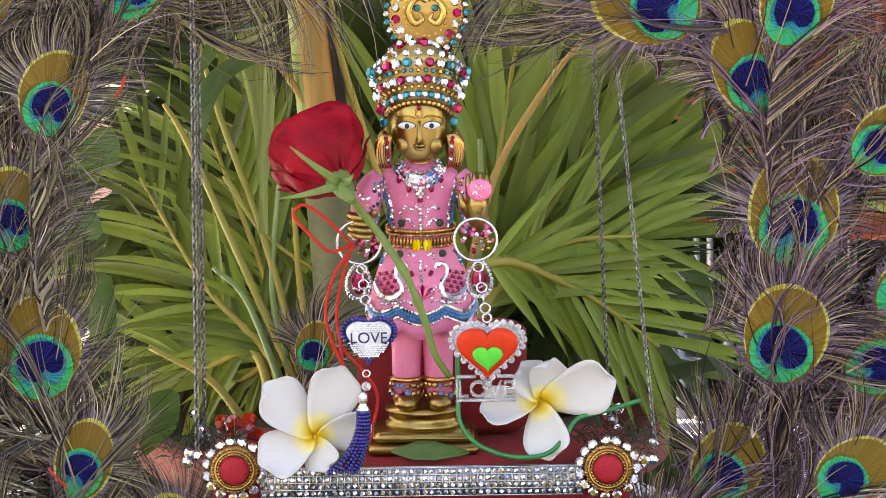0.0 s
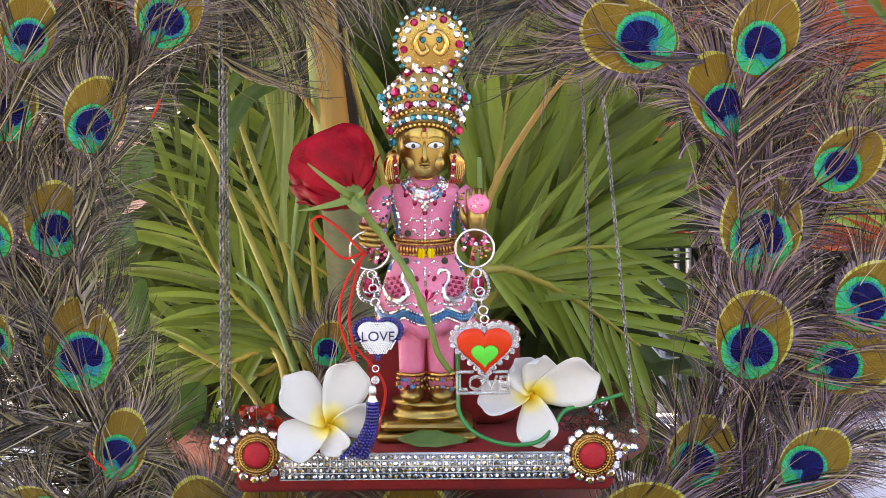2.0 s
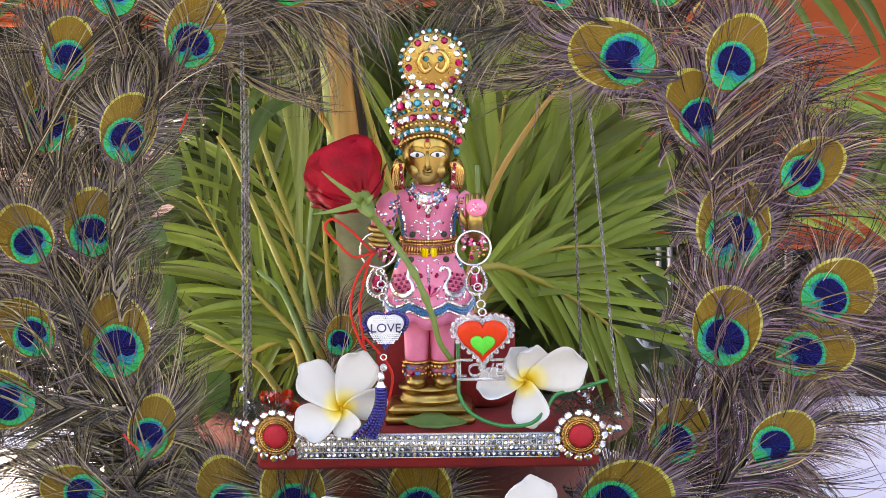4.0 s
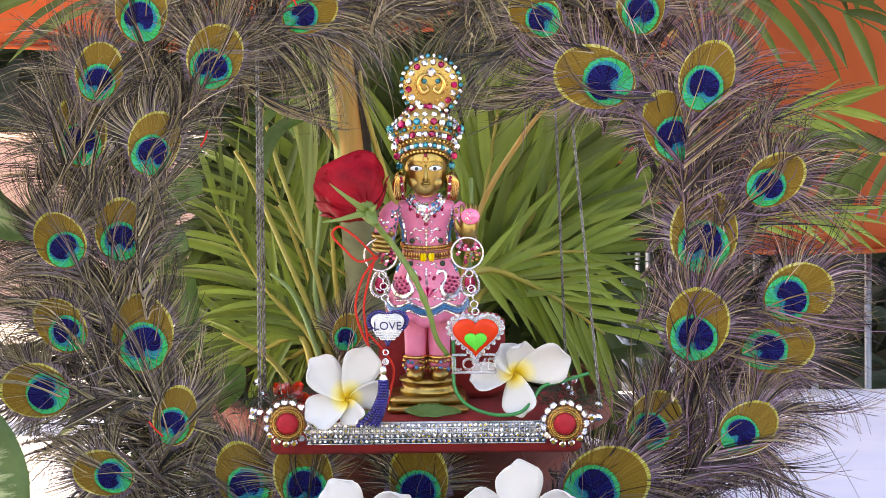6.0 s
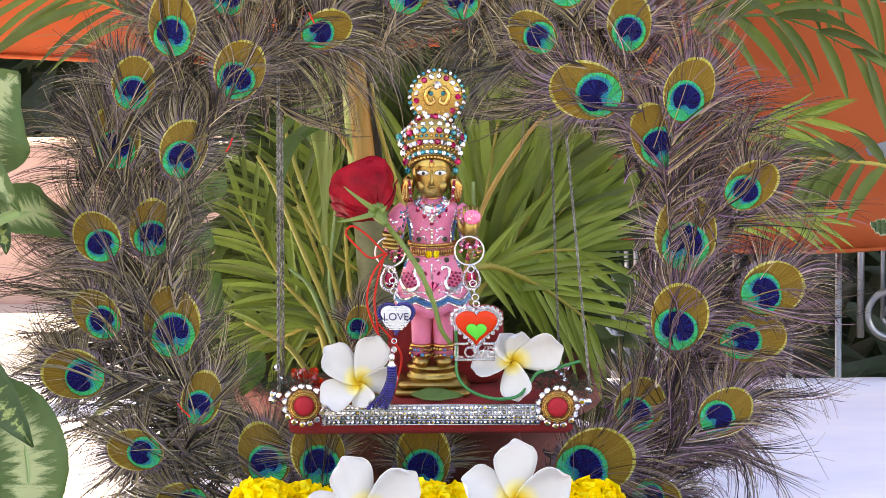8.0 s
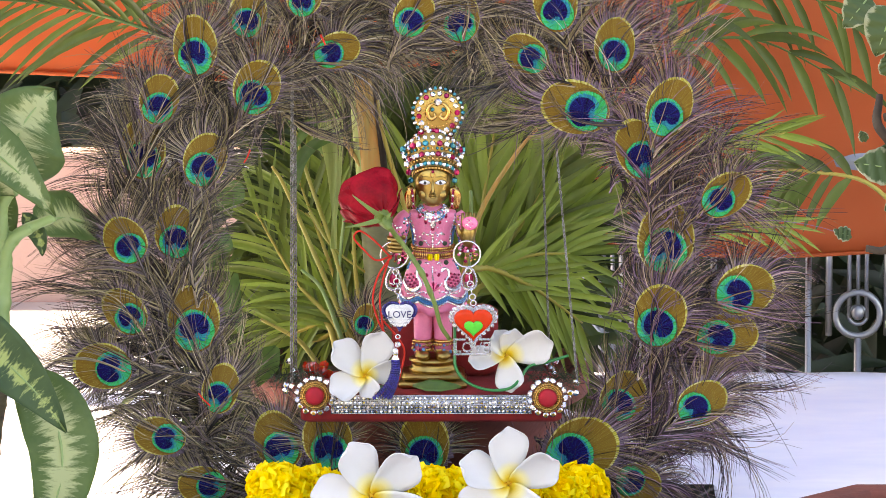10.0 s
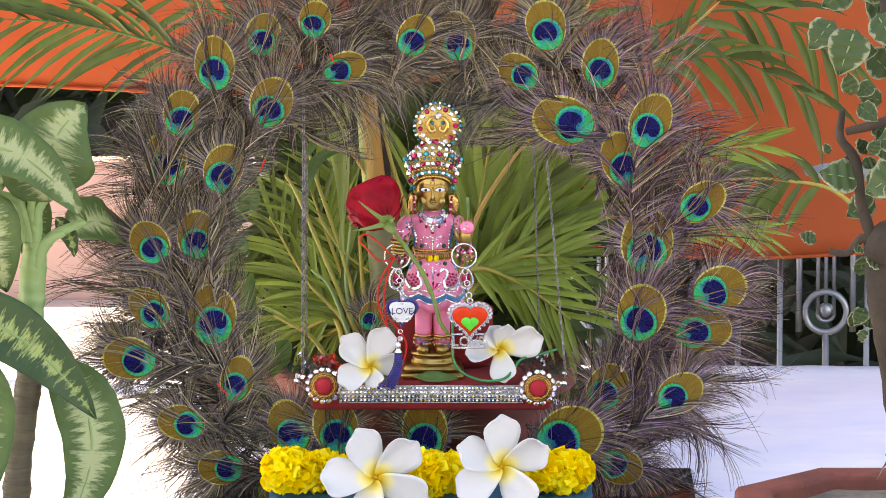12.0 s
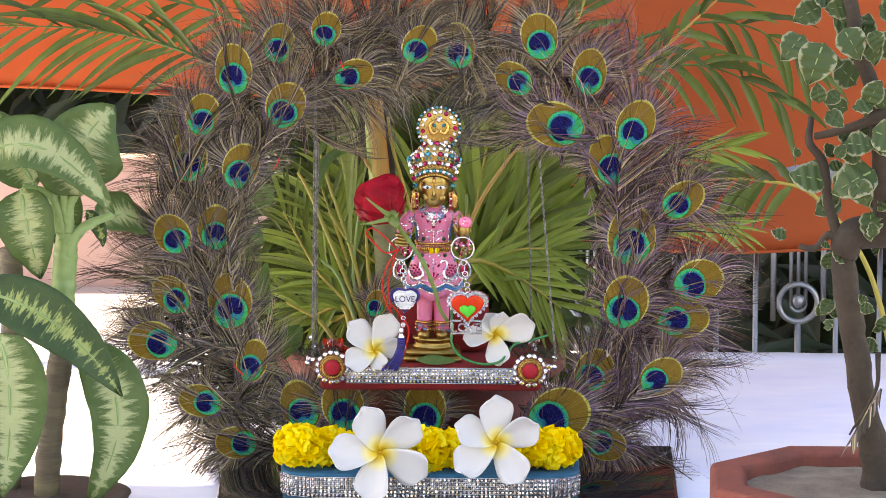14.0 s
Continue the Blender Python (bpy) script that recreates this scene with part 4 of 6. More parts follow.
# ---- statue: one plain mesh ----
sh = Shape()
G, PK, SL, ST, BL, RB, WH, BK, GB = range(9)
STATUE_MATS = [M_GOLD, M_PINKSILK, M_SILVER, M_STONE, M_BLUEBEAD, M_RUBY, M_WHITE, M_BLACK, M_GOLDBEAD]
sh.box((-0.0295, -0.021, 0.0), (0.0295, 0.021, 0.006), G, 0.0018)
sh.box((-0.0275, -0.019, 0.006), (0.0275, 0.019, 0.0125), G, 0.003)
sh.lathe([(0.020, 0.0125), (0.0205, 0.015), (0.0185, 0.0165), (0.0185, 0.020), (0.0205, 0.0215), (0.0205, 0.0235)], k=G, n=28, sy=0.85)
for sd in (-1, 1):
    x = 0.0088 * sd
    sh.ball((x, -0.008, 0.0275), (0.0072, 0.011, 0.0048), G, 12, 7)
    sh.tube([(x, -0.002, 0.027), (x * 0.98, 0, 0.045), (x * 0.95, 0, 0.062), (x * 0.9, 0, 0.085)], [0.0072, 0.0078, 0.0084, 0.0092], PK, 14)
    for i in range(34):   # anklets of gold and coloured stones
        a = 2 * math.pi * i / 17
        z = 0.0315 + 0.0045 * (i // 17) + U(-0.0012, 0.0012)
        stone(sh, (x + 0.0083 * math.cos(a), -0.002 + 0.0085 * math.sin(a), z), U(0.0012, 0.0019), rng.choice((GB, GB, RB, BL, G)), (math.cos(a), math.sin(a), 0), 6)
    sh.ring((x, -0.001, 0.0395), 0.0082, 0.0014, GB, 18, 6, axis="z")
YE, DK, CH = 9, 10, 11
STATUE_MATS += [M_MARI, M_PALMD, M_PEARLPINK]
n = 96
BODY_Z = (0.0745, 0.080, 0.090, 0.100, 0.110, 0.117, 0.122, 0.130, 0.140, 0.148, 0.1525, 0.156, 0.159)
BODY_R = (0.0290, 0.0285, 0.0262, 0.0232, 0.0195, 0.0172, 0.0166, 0.0172, 0.0190, 0.0212, 0.0200, 0.0135, 0.0080)


def scallop(a):   # the hem falls in points, one of them in the middle of the front
    return abs(math.sin(3.5 * (a + math.pi / 2) + math.pi / 2))


def body_row(R, z, wave, drop, sy=0.74):
    row = []
    for i in range(n):
        a = 2 * math.pi * i / n
        q = R + wave * math.sin(14 * a)
        row.append((q * math.cos(a), sy * q * math.sin(a), z - drop * scallop(a)))
    return row


sh.rings([body_row(0.0272, 0.0690, 0.0016, 0.0050), body_row(0.0292, 0.0735, 0.0010, 0.0045)] + [body_row(R, z, 0.0004 if z < 0.1 else 0.0, 0.004 if z < 0.078 else 0.0) for z, R in zip(BODY_Z, BODY_R)], PK)


def on_front(x, z, out=0.0006):
    """A place on the front of the dress at that x and height."""
    R = float(np.interp(z, BODY_Z, BODY_R))
    x = max(-R * 0.97, min(R * 0.97, x))
    return Vector((x, -0.74 * math.sqrt(R * R - x * x) - out, z))


def D(u, v, out=0.0006):   # plan of the embroidery on the front
    return on_front((u - 408) * 0.0001256, 0.1599 - v * 0.0001283, out)


def bead_line(pts, k, rad, step, out=0.0006, cut=False, both=True):
    """A row of beads or stones along a line of the plan, and on the other half of the dress as well."""
    for flip in ((1, -1) if both else (1,)):
        ln = smooth_line([D(408 + flip * (u - 408), v, out) for u, v in pts], 8)
        run = 0.0
        for p, q in zip(ln[:-1], ln[1:]):
            run += (q - p).length
            while run > step:
                run -= step
                c = q + Vector((U(-1, 1), 0, U(-1, 1))) * rad * 0.12
                if cut:
                    stone(sh, c, rad * U(0.85, 1.1), k, (c.x * 25, -1, U(-0.2, 0.3)), 6)
                else:
                    sh.ball(c, rad, k, 7, 5)


# hem: stones, two blue rows, stones, all in points
for i in range(110):
    a = 2 * math.pi * i / 110
    if math.sin(a) < 0.3:
        R, dz = 0.0296, -0.0046 * scallop(a)
        for z, kk, rr in ((0.0772, ST, 0.0010), (0.0793, BL, 0.0011), (0.0812, BL, 0.0011), (0.0834, ST, 0.0012)):
            c = Vector((R * math.cos(a), 0.74 * R * math.sin(a) - 0.0003, z + dz))
            if kk == ST:
                stone(sh, c, rr, ST, (math.cos(a), math.sin(a), 0.1), 6)
            else:
                sh.ball(c, rr, BL, 6, 4)
# shoulder bands down to the waist and on over the hips
for off_u, kk, rr in ((0, BL, 0.0013), (-13, BL, 0.0012), (16, ST, 0.0011), (-28, ST, 0.0010)):
    bead_line([(592 + off_u * -1, 48), (572 - off_u, 110), (548 - off_u, 190), (540 - off_u, 285)], kk, rr, rr * 1.75, 0.0010, kk == ST)
    bead_line([(548 - off_u * 0.6, 375), (590 - off_u * 0.5, 420), (630 - off_u * 0.4, 450)], kk, rr, rr * 1.75, 0.0008, kk == ST)
# swans: silver body and neck, ruby beak, pink wing
for flip in (1, -1):
    ln = smooth_line([D(408 + flip * (u - 408), v, 0.0008) for u, v in ((466, 448), (486, 428), (512, 440), (516, 474), (496, 508), (497, 545), (528, 568), (572, 562), (598, 528), (604, 496))], 6)
    m_ = len(ln) - 1
    sh.tube(ln, [float(np.interp(i / m_, (0, 0.06, 0.16, 0.45, 0.62, 0.78, 0.92, 1), (0.0008, 0.0019, 0.0012, 0.0012, 0.0021, 0.0027, 0.0017, 0.0008))) for i in range(m_ + 1)], SL, 8)
    for u, v in ((452, 462), (447, 470)):
        sh.ball(D(408 + flip * (u - 408), v, 0.0010), 0.0012, RB, 7, 5)
    sh.ball(D(408 + flip * 72, 440, 0.0026), 0.0005, BK, 6, 4)
    for j in range(5):
        for i in range(5):
            c = D(408 + flip * (108 + 14 * i + 3 * j), 538 - 19 * j + 5 * i, 0.0011)
            sh.ball(c, (0.0012, 0.0008, 0.0011), CH if (i + j) % 2 else RB, 6, 4)
# lotus between the swans
for i in range(7):
    a = radians(30 + 20 * i)
    sh.tube([D(412, 572, 0.0006), D(412 + 44 * math.cos(a), 572 - 44 * math.sin(a), 0.0012), D(412 + 62 * math.cos(a), 572 - 60 * math.sin(a), 0.0006)], [0.0008, 0.0014, 0.0003], RB if i % 2 else CH, 6)
# stones: centre line, scrolls, sprigs
bead_line([(408, 178), (408, 230), (408, 288)], ST, 0.0012, 0.0021, 0.0005, True, False)
bead_line([(408, 395), (404, 450), (408, 505)], ST, 0.0010, 0.0019, 0.0005, True, False)
for pts in (((418, 176), (440, 200), (470, 185), (478, 200)), ((418, 276), (446, 262), (458, 238), (474, 250)), ((425, 400), (452, 388), (470, 400)), ((430, 520), (450, 540), (470, 525)), ((600, 470), (590, 590), (520, 590)), ((440, 590), (480, 580), (520, 592), (570, 596))):
    bead_line(pts, ST, 0.0009, 0.0017, 0.0004, True)
for u, v in ((490, 262), (500, 390)):
    for flip in (1, -1):
        stone(sh, D(408 + flip * (u - 408), v, 0.0006), 0.0022, DK, (0, -1, 0), 8)
for i in range(46):
    u, v = U(300, 516), U(60, 600)
    if not 290 < v < 380:
        stone(sh, D(u, v, 0.0003), U(0.0006, 0.0010), rng.choice((ST, SL, ST, RB)), (U(-0.3, 0.3), -1, U(-0.3, 0.3)), 6)
# collar: two strands of stones, a fringe of ruby drops, a pendant
for (h, sag, kk, rad) in ((112, 62, ST, 0.0019), (94, 44, ST, 0.0019), (120, 88, ST, 0.0013), (74, 30, GB, 0.0011)):
    for i in range(int(h / 3.6) if rad > 0.0015 else int(h / 2.6)):
        t = 2 * i / (int(h / 3.6) - 1 if rad > 0.0015 else int(h / 2.6) - 1) - 1
        stone(sh, D(408 + h * t, 14 + sag * (1 - t * t), 0.0016), rad * U(0.8, 1.1), rng.choice((kk, kk, kk, SL, BL, CH)), (t, -1, U(-0.2, 0.4)), 7)
for t in (-0.75, -0.4, 0.4, 0.75):
    sh.ball(D(408 + 120 * t, 30 + 90 * (1 - t * t), 0.0012), (0.0014, 0.0010, 0.0024), RB, 8, 6)
for i in range(5):
    stone(sh, D(408 + (0, -10, 10, 0, 0)[i], 112 + (0, 14, 14, 28, 44)[i], 0.0014), 0.0017, (SL, ST, ST, ST, RB)[i], (0, -1, 0), 8)
# belt: two gold chains, a row of bells, two yellow tufts
for i in range(64):
    a = 2 * math.pi * i / 64
    sh.ball((0.0182 * math.cos(a), 0.0138 * math.sin(a), 0.1222), 0.0012, GB, 6, 4)
    sh.ball((0.0180 * math.cos(a), 0.0137 * math.sin(a), 0.1200), 0.0010, GB, 6, 4)
for i in range(19):
    sh.ball(D(280 + 14.4 * i, 338, 0.0016), (0.0009, 0.0010, 0.0024), GB, 6, 5)
    sh.ball(D(280 + 14.4 * i, 358, 0.0018), 0.0011, GB, 6, 5)
for u in (382, 396, 428, 442):
    sh.ball(D(u, 350, 0.0022), (0.0014, 0.0012, 0.0032), YE, 8, 6)
# sleeves, thick with stones
for sd, line, rad in ((-1, [(-0.0205, 0.001, 0.1495), (-0.0262, -0.001, 0.1430), (-0.0300, -0.006, 0.1310), (-0.0300, -0.014, 0.1220)], [0.0062, 0.0080, 0.0078, 0.0066]),
                      (1, [(0.0200, 0.001, 0.1495), (0.0250, -0.001, 0.1430), (0.0290, -0.006, 0.1300), (0.0300, -0.013, 0.1220)], [0.0062, 0.0076, 0.0074, 0.0064])):
    pts = smooth_line(line, 5)
    rr = [float(np.interp(i / (len(pts) - 1), (0, 0.33, 0.66, 1), rad)) for i in range(len(pts))]
    sh.tube(pts, rr, PK, 14)
    for i, p in enumerate(pts):
        for j in range(7):
            a = U(0, 6.28)
            d = Vector((math.cos(a), -abs(math.sin(a)), U(-0.3, 0.3))).normalized()
            stone(sh, p + d * rr[i] * 0.98, U(0.0009, 0.0014), rng.choice((ST, ST, BL, DK, GB)), d, 6)
# closed hand
sh.ball((-0.0315, -0.022, 0.1290), (0.0064, 0.0066, 0.0072), G, 14, 8)
for i in range(4):
    sh.tube(bend((-0.0380, -0.022, 0.1342 - 0.0034 * i), (-0.0365, -0.0315, 0.1340 - 0.0034 * i), (-0.0265, -0.0290, 0.1330 - 0.0034 * i), 6), [0.0018] * 7, G, 8)
sh.tube([(-0.0270, -0.022, 0.1330), (-0.0245, -0.027, 0.1350), (-0.0255, -0.030, 0.1370)], [0.0022, 0.0020, 0.0012], G, 8)
# raised open hand with a round pink charm in it
sh.tube([(0.0300, -0.013, 0.1220), (0.0305, -0.017, 0.1290), (0.0305, -0.019, 0.1380), (0.0305, -0.018, 0.1440)], [0.0036, 0.0052, 0.0068, 0.0060], G, 12)
for i in range(4):
    sh.tube([(0.0262 + 0.0030 * i, -0.019, 0.142), (0.0258 + 0.0033 * i, -0.020, 0.149), (0.0257 + 0.0034 * i, -0.0185, 0.1555 - 0.0007 * abs(i - 1.5))], [0.0018, 0.0017, 0.0012], G, 8)
sh.tube([(0.0262, -0.019, 0.1320), (0.0225, -0.022, 0.1385), (0.0212, -0.022, 0.1445)], [0.0026, 0.0022, 0.0012], G, 8)
sh.ball((0.0318, -0.0255, 0.1470), (0.0070, 0.0028, 0.0060), CH, 14, 8)
for i in range(22):
    a = U(0, 6.28)
    q = U(0, 0.9)
    stone(sh, (0.0318 + 0.0060 * q * math.cos(a), -0.0278 + 0.0012 * q * q, 0.1470 + 0.0050 * q * math.sin(a)), 0.0009, rng.choice((CH, CH, ST)), (0, -1, 0), 5)
# cuffs: a bracelet of pearls over ruby drops in gold
for cx, cz in ((-0.0285, 0.1190), (0.0302, 0.1214)):
    for i in range(9):
        a = math.pi * (1.05 + 0.9 * i / 8)
        sh.ball((cx + 0.0076 * math.cos(a), -0.0215, cz + 0.0035 + 0.0062 * math.sin(a) * 0.5), 0.0016, (CH, SL, RB)[i % 3], 8, 6)
    for i in range(30):
        a = U(0, 6.28)
        q = U(0.0, 1.0) ** 0.5 * 0.0088
        stone(sh, (cx + q * math.cos(a), -0.0195 + U(-0.001, 0.002), cz - 0.001 + q * math.sin(a)), U(0.0010, 0.0017), rng.choice((RB, RB, CH, GB, ST)), (U(-0.3, 0.3), -1, U(-0.3, 0.3)), 6)
# rope-edged drops that hang below the cuffs
for cx, cz in ((-0.0335, 0.0970), (0.0310, 0.0975)):
    for i in range(26):
        a = 2 * math.pi * i / 26
        w_ = 0.0062 * (1 - 0.25 * math.sin(a))
        c = (cx + w_ * math.cos(a), -0.0215, cz + 0.0095 * math.sin(a))
        sh.ball(c, 0.0013, SL, 6, 4)
        stone(sh, (c[0], -0.0228, c[2]), 0.0008, ST, (0, -1, 0), 5)
    sh.ball((cx, -0.0210, cz - 0.0008), (0.0040, 0.0016, 0.0066), RB, 12, 8)
    for i in range(5):
        sh.ball((cx + 0.0012 * (i - 2), -0.0224, cz - 0.0045 + 0.0006 * abs(i - 2)), 0.0008, SL, 6, 4)
# neck and head
sh.tube([(0, 0, 0.150), (0, 0, 0.165)], [0.0072, 0.0078], G, 16)


def head_row(z, rx, ry, cy):
    return [(rx * math.cos(a), cy + ry * math.sin(a) * (1 + 0.05 * math.cos(2 * a)), z) for a in [2 * math.pi * i / 36 for i in range(36)]]


sh.rings([head_row(*q) for q in ((0.1592, 0.0030, 0.0030, -0.0075), (0.1600, 0.0060, 0.0062, -0.0055), (0.1622, 0.0092, 0.0096, -0.0035), (0.1655, 0.0122, 0.0122, -0.0018), (0.1695, 0.0142, 0.0137, -0.0008), (0.1740, 0.0152, 0.0144, -0.0002),
                                 (0.1790, 0.0155, 0.0145, 0.0), (0.1845, 0.0155, 0.0146, 0.0), (0.1900, 0.0146, 0.0138, 0.0), (0.1955, 0.0112, 0.0110, 0.0), (0.1990, 0.0050, 0.0050, 0.0))], G)
sh.tube([(0, -0.0138, 0.1826), (0, -0.0150, 0.1790), (0, -0.0163, 0.1750), (0, -0.0172, 0.1722), (0, -0.0142, 0.1708)], [0.0008, 0.0011, 0.0015, 0.0021, 0.0010], G, 12)
for sd in (-1, 1):
    sh.ball((sd * 0.0016, -0.0150, 0.1718), (0.0013, 0.0012, 0.0010), G, 8, 6)
    sh.ball((sd * 0.0080, -0.0088, 0.1690), (0.0048, 0.0042, 0.0048), G, 14, 9)
    sh.tube(bend((0, -0.0151, 0.16915), (sd * 0.0020, -0.0154, 0.1702), (sd * 0.0040, -0.0124, 0.1690), 6), [0.00085, 0.0009, 0.0009, 0.0008, 0.0006, 0.0004, 0.0002], G, 7)
    sh.tube(bend((0, -0.0150, 0.1674), (sd * 0.0020, -0.0150, 0.1672), (sd * 0.0037, -0.0122, 0.1688), 6), [0.0010, 0.0010, 0.0009, 0.0008, 0.0006, 0.0004, 0.0002], G, 7)
    # eye: dark outline, white almond, iris
    for k_, grow, out in ((BK, 1.12, 0.0), (WH, 1.0, 0.0004)):
        o_ = []
        for i in range(20):
            a = 2 * math.pi * i / 20
            ex, ez = 0.0046 * grow * math.cos(a), (0.0022 if math.sin(a) > 0 else 0.0016) * grow * math.sin(a) * (1 - 0.35 * abs(math.cos(a)) ** 3)
            x_ = sd * 0.0068 + ex
            o_.append((x_, -0.0140 - out + 0.9 * max(0.0, abs(x_) - 0.004) ** 2 * 38, 0.1800 + ez))
        sh.rings([[(x_, y_ + 0.0016, z_) for x_, y_, z_ in o_], o_], k_)
    sh.ball((sd * 0.0066, -0.0143, 0.1801), (0.0013, 0.0005, 0.0015), BK, 10, 6)
    sh.tube(bend((sd * 0.0022, -0.0143, 0.1842), (sd * 0.0070, -0.0158, 0.1872), (sd * 0.0122, -0.0098, 0.1832), 6), 0.00028, G, 5)
    # ear ornament: a fluted gold shell with a strip of stones
    for i in range(6):
        sh.tube(bend((sd * (0.0150 + 0.0006 * i), -0.0085, 0.1745), (sd * (0.0178 + 0.0016 * i), -0.0095, 0.1700), (sd * (0.0152 + 0.0012 * i), -0.0080, 0.1560), 7), [0.0012, 0.0016, 0.0018, 0.0018, 0.0016, 0.0013, 0.0010, 0.0006], GB, 7)
    sh.ball((sd * 0.0190, -0.0040, 0.1655), (0.0052, 0.0045, 0.0105), GB, 14, 9)
    for i in range(7):
        stone(sh, (sd * (0.0165 + 0.0002 * i), -0.0112, 0.1590 + 0.0023 * i), 0.0013, (RB, ST, RB)[i % 3], (sd * 0.2, -1, 0), 7)
sh.ring((0, -0.0143, 0.1872), 0.0018, 0.0005, GB, 14, 5, sz=1.4)
sh.ball((0, -0.0148, 0.1900), 0.0014, RB, 8, 5)
statue_mesh = sh.mesh("statue", STATUE_MATS, True, (ST, RB, BL, SL))
statue = tagged(new("statue", statue_mesh), "small brass statue in a pink jewelled satin dress", "statue")
statue.matrix_world = pose(0.0015, 0.046, 0.1215)

# ---- crown on the statue ----
crown = thing("crown", pose(0.0015, 0.046, 0.3050, -2, 0, 0), "gilt crown set with clear, ruby and teal stones", "crown")
sh = Shape()
sh.rings([[(r0 * math.cos(a), 0.0 - 0.85 * r0 * math.sin(a), z + 0.0115 * math.sin(a)) for a in [math.pi * i / 24 for i in range(25)]] + [(r0 * math.cos(a), -0.85 * r0 * math.sin(a) + 0.004, z + 0.0115 * math.sin(a)) for a in [math.pi * (24 - i) / 24 for i in range(25)]]
          for r0, z in ((0.0162, -0.004), (0.0185, 0.0), (0.0215, 0.010), (0.0245, 0.022), (0.0225, 0.026), (0.0145, 0.031), (0.010, 0.036))])
part("crest", sh, M_GOLD, crown, "gilt crest")
for row, (R, z, c, rad) in enumerate(((0.0178, -0.003, 21, 0.0014), (0.0195, 0.0015, 19, 0.0021), (0.0208, 0.0058, 19, 0.0013), (0.0222, 0.0100, 15, 0.0026), (0.0238, 0.0150, 19, 0.0014), (0.0250, 0.0195, 13, 0.0028), (0.0225, 0.0245, 11, 0.0022), (0.0165, 0.0290, 8, 0.0027), (0.0115, 0.0335, 5, 0.0027))):
    for i in range(c):
        a = math.pi * (i + 0.5) / c
        g = Shape()
        tone = (M_GOLDBEAD, M_TEALGEM if i % 2 else M_STONE, M_GOLDBEAD, M_STONE if i % 3 else M_RUBY, M_TEALGEM if i % 3 else M_GOLDBEAD, (M_STONE, M_RUBY, M_STONE, M_TEALGEM)[i % 4], M_STONE, M_RUBY if i % 2 else M_STONE, M_RUBY)[row]
        stone(g, (0, 0, 0), rad, 0, (math.cos(a), -math.sin(a), 0.15), 8)
        part("gem", g, tone, crown, m=pose(R * math.cos(a) * 1.02, -0.85 * R * math.sin(a) - 0.0003, z + 0.0125 * math.sin(a)), smooth=False)
for sd in (-1, 1):
    for z, mm in ((0.018, M_STONE), (0.024, M_TEALGEM), (0.011, M_STONE), (0.004, M_RUBY), (-0.003, M_TEALGEM)):
        g = Shape()
        stone(g, (0, 0, 0), 0.0028, 0, (sd * 0.6, -1, 0.1), 8)
        part("gem", g, mm, crown, m=pose(sd * (0.0195 + 0.26 * z), -0.006, z), smooth=False)
# round brooch on top, in place of a plume
g = Shape()
g.lathe([(0.0205, 0), (0.0205, 0.0022), (0.019, 0.0032), (0.012, 0.0036), (0.0005, 0.005)], n=36)
top = part("brooch", g, M_GOLD, crown, "round gilt brooch with a drop-shaped centre", m=pose(0.0045, -0.010, 0.0570, 90, 0, 0))
g = Shape()
g.tube([(-0.001, 0.001, 0), (-0.001, -0.004, -0.0235)][::1], [0.002, 0.002], n=8)
part("pin", g, M_GOLD, top)
g = Shape()
for sd in (-1, 1):
    g.tube(smooth_line([(sd * 0.0010, 0.0085, 0.005), (sd * 0.0066, 0.0070, 0.006), (sd * 0.0092, 0.0005, 0.006), (sd * 0.0062, -0.0050, 0.006), (sd * 0.0022, -0.0030, 0.006), (sd * 0.0034, 0.0006, 0.005)], 6), [0.0008 + 0.0012 * math.sin(math.pi * i / 30) for i in range(31)], n=8)
part("drop", g, M_GOLDBEAD, top)
for R, c, rad, tones in ((0.0215, 30, 0.0017, (M_TEALGEM, M_STONE)), (0.0165, 17, 0.0026, (M_RUBY, M_STONE, M_STONE)), (0.0122, 22, 0.0011, (M_GOLDBEAD,)), (0.0048, 2, 0.0020, (M_TEALGEM,)), (0.0, 1, 0.0001, (M_STONE,)), (0.0188, 34, 0.0009, (M_GOLDBEAD,))):
    for i in range(c):
        a = 2 * math.pi * i / c
        g = Shape()
        stone(g, (0, 0, 0), rad, 0, (0.2 * math.cos(a), 0.2 * math.sin(a), 1), 8)
        part("gem", g, tones[i % len(tones)], top, m=pose(R * math.cos(a), R * math.sin(a) + (0.0 if R > 0.01 else 0.003), 0.0030 if R > 0.01 else 0.0052), smooth=False)


g = Shape()
stone(g, (0, 0, 0), 0.0036, 0, (0, 0, 1), 10)
part("gem", g, M_STONE, top, "large clear stone", m=pose(0, 0.0095, 0.0062), smooth=False)

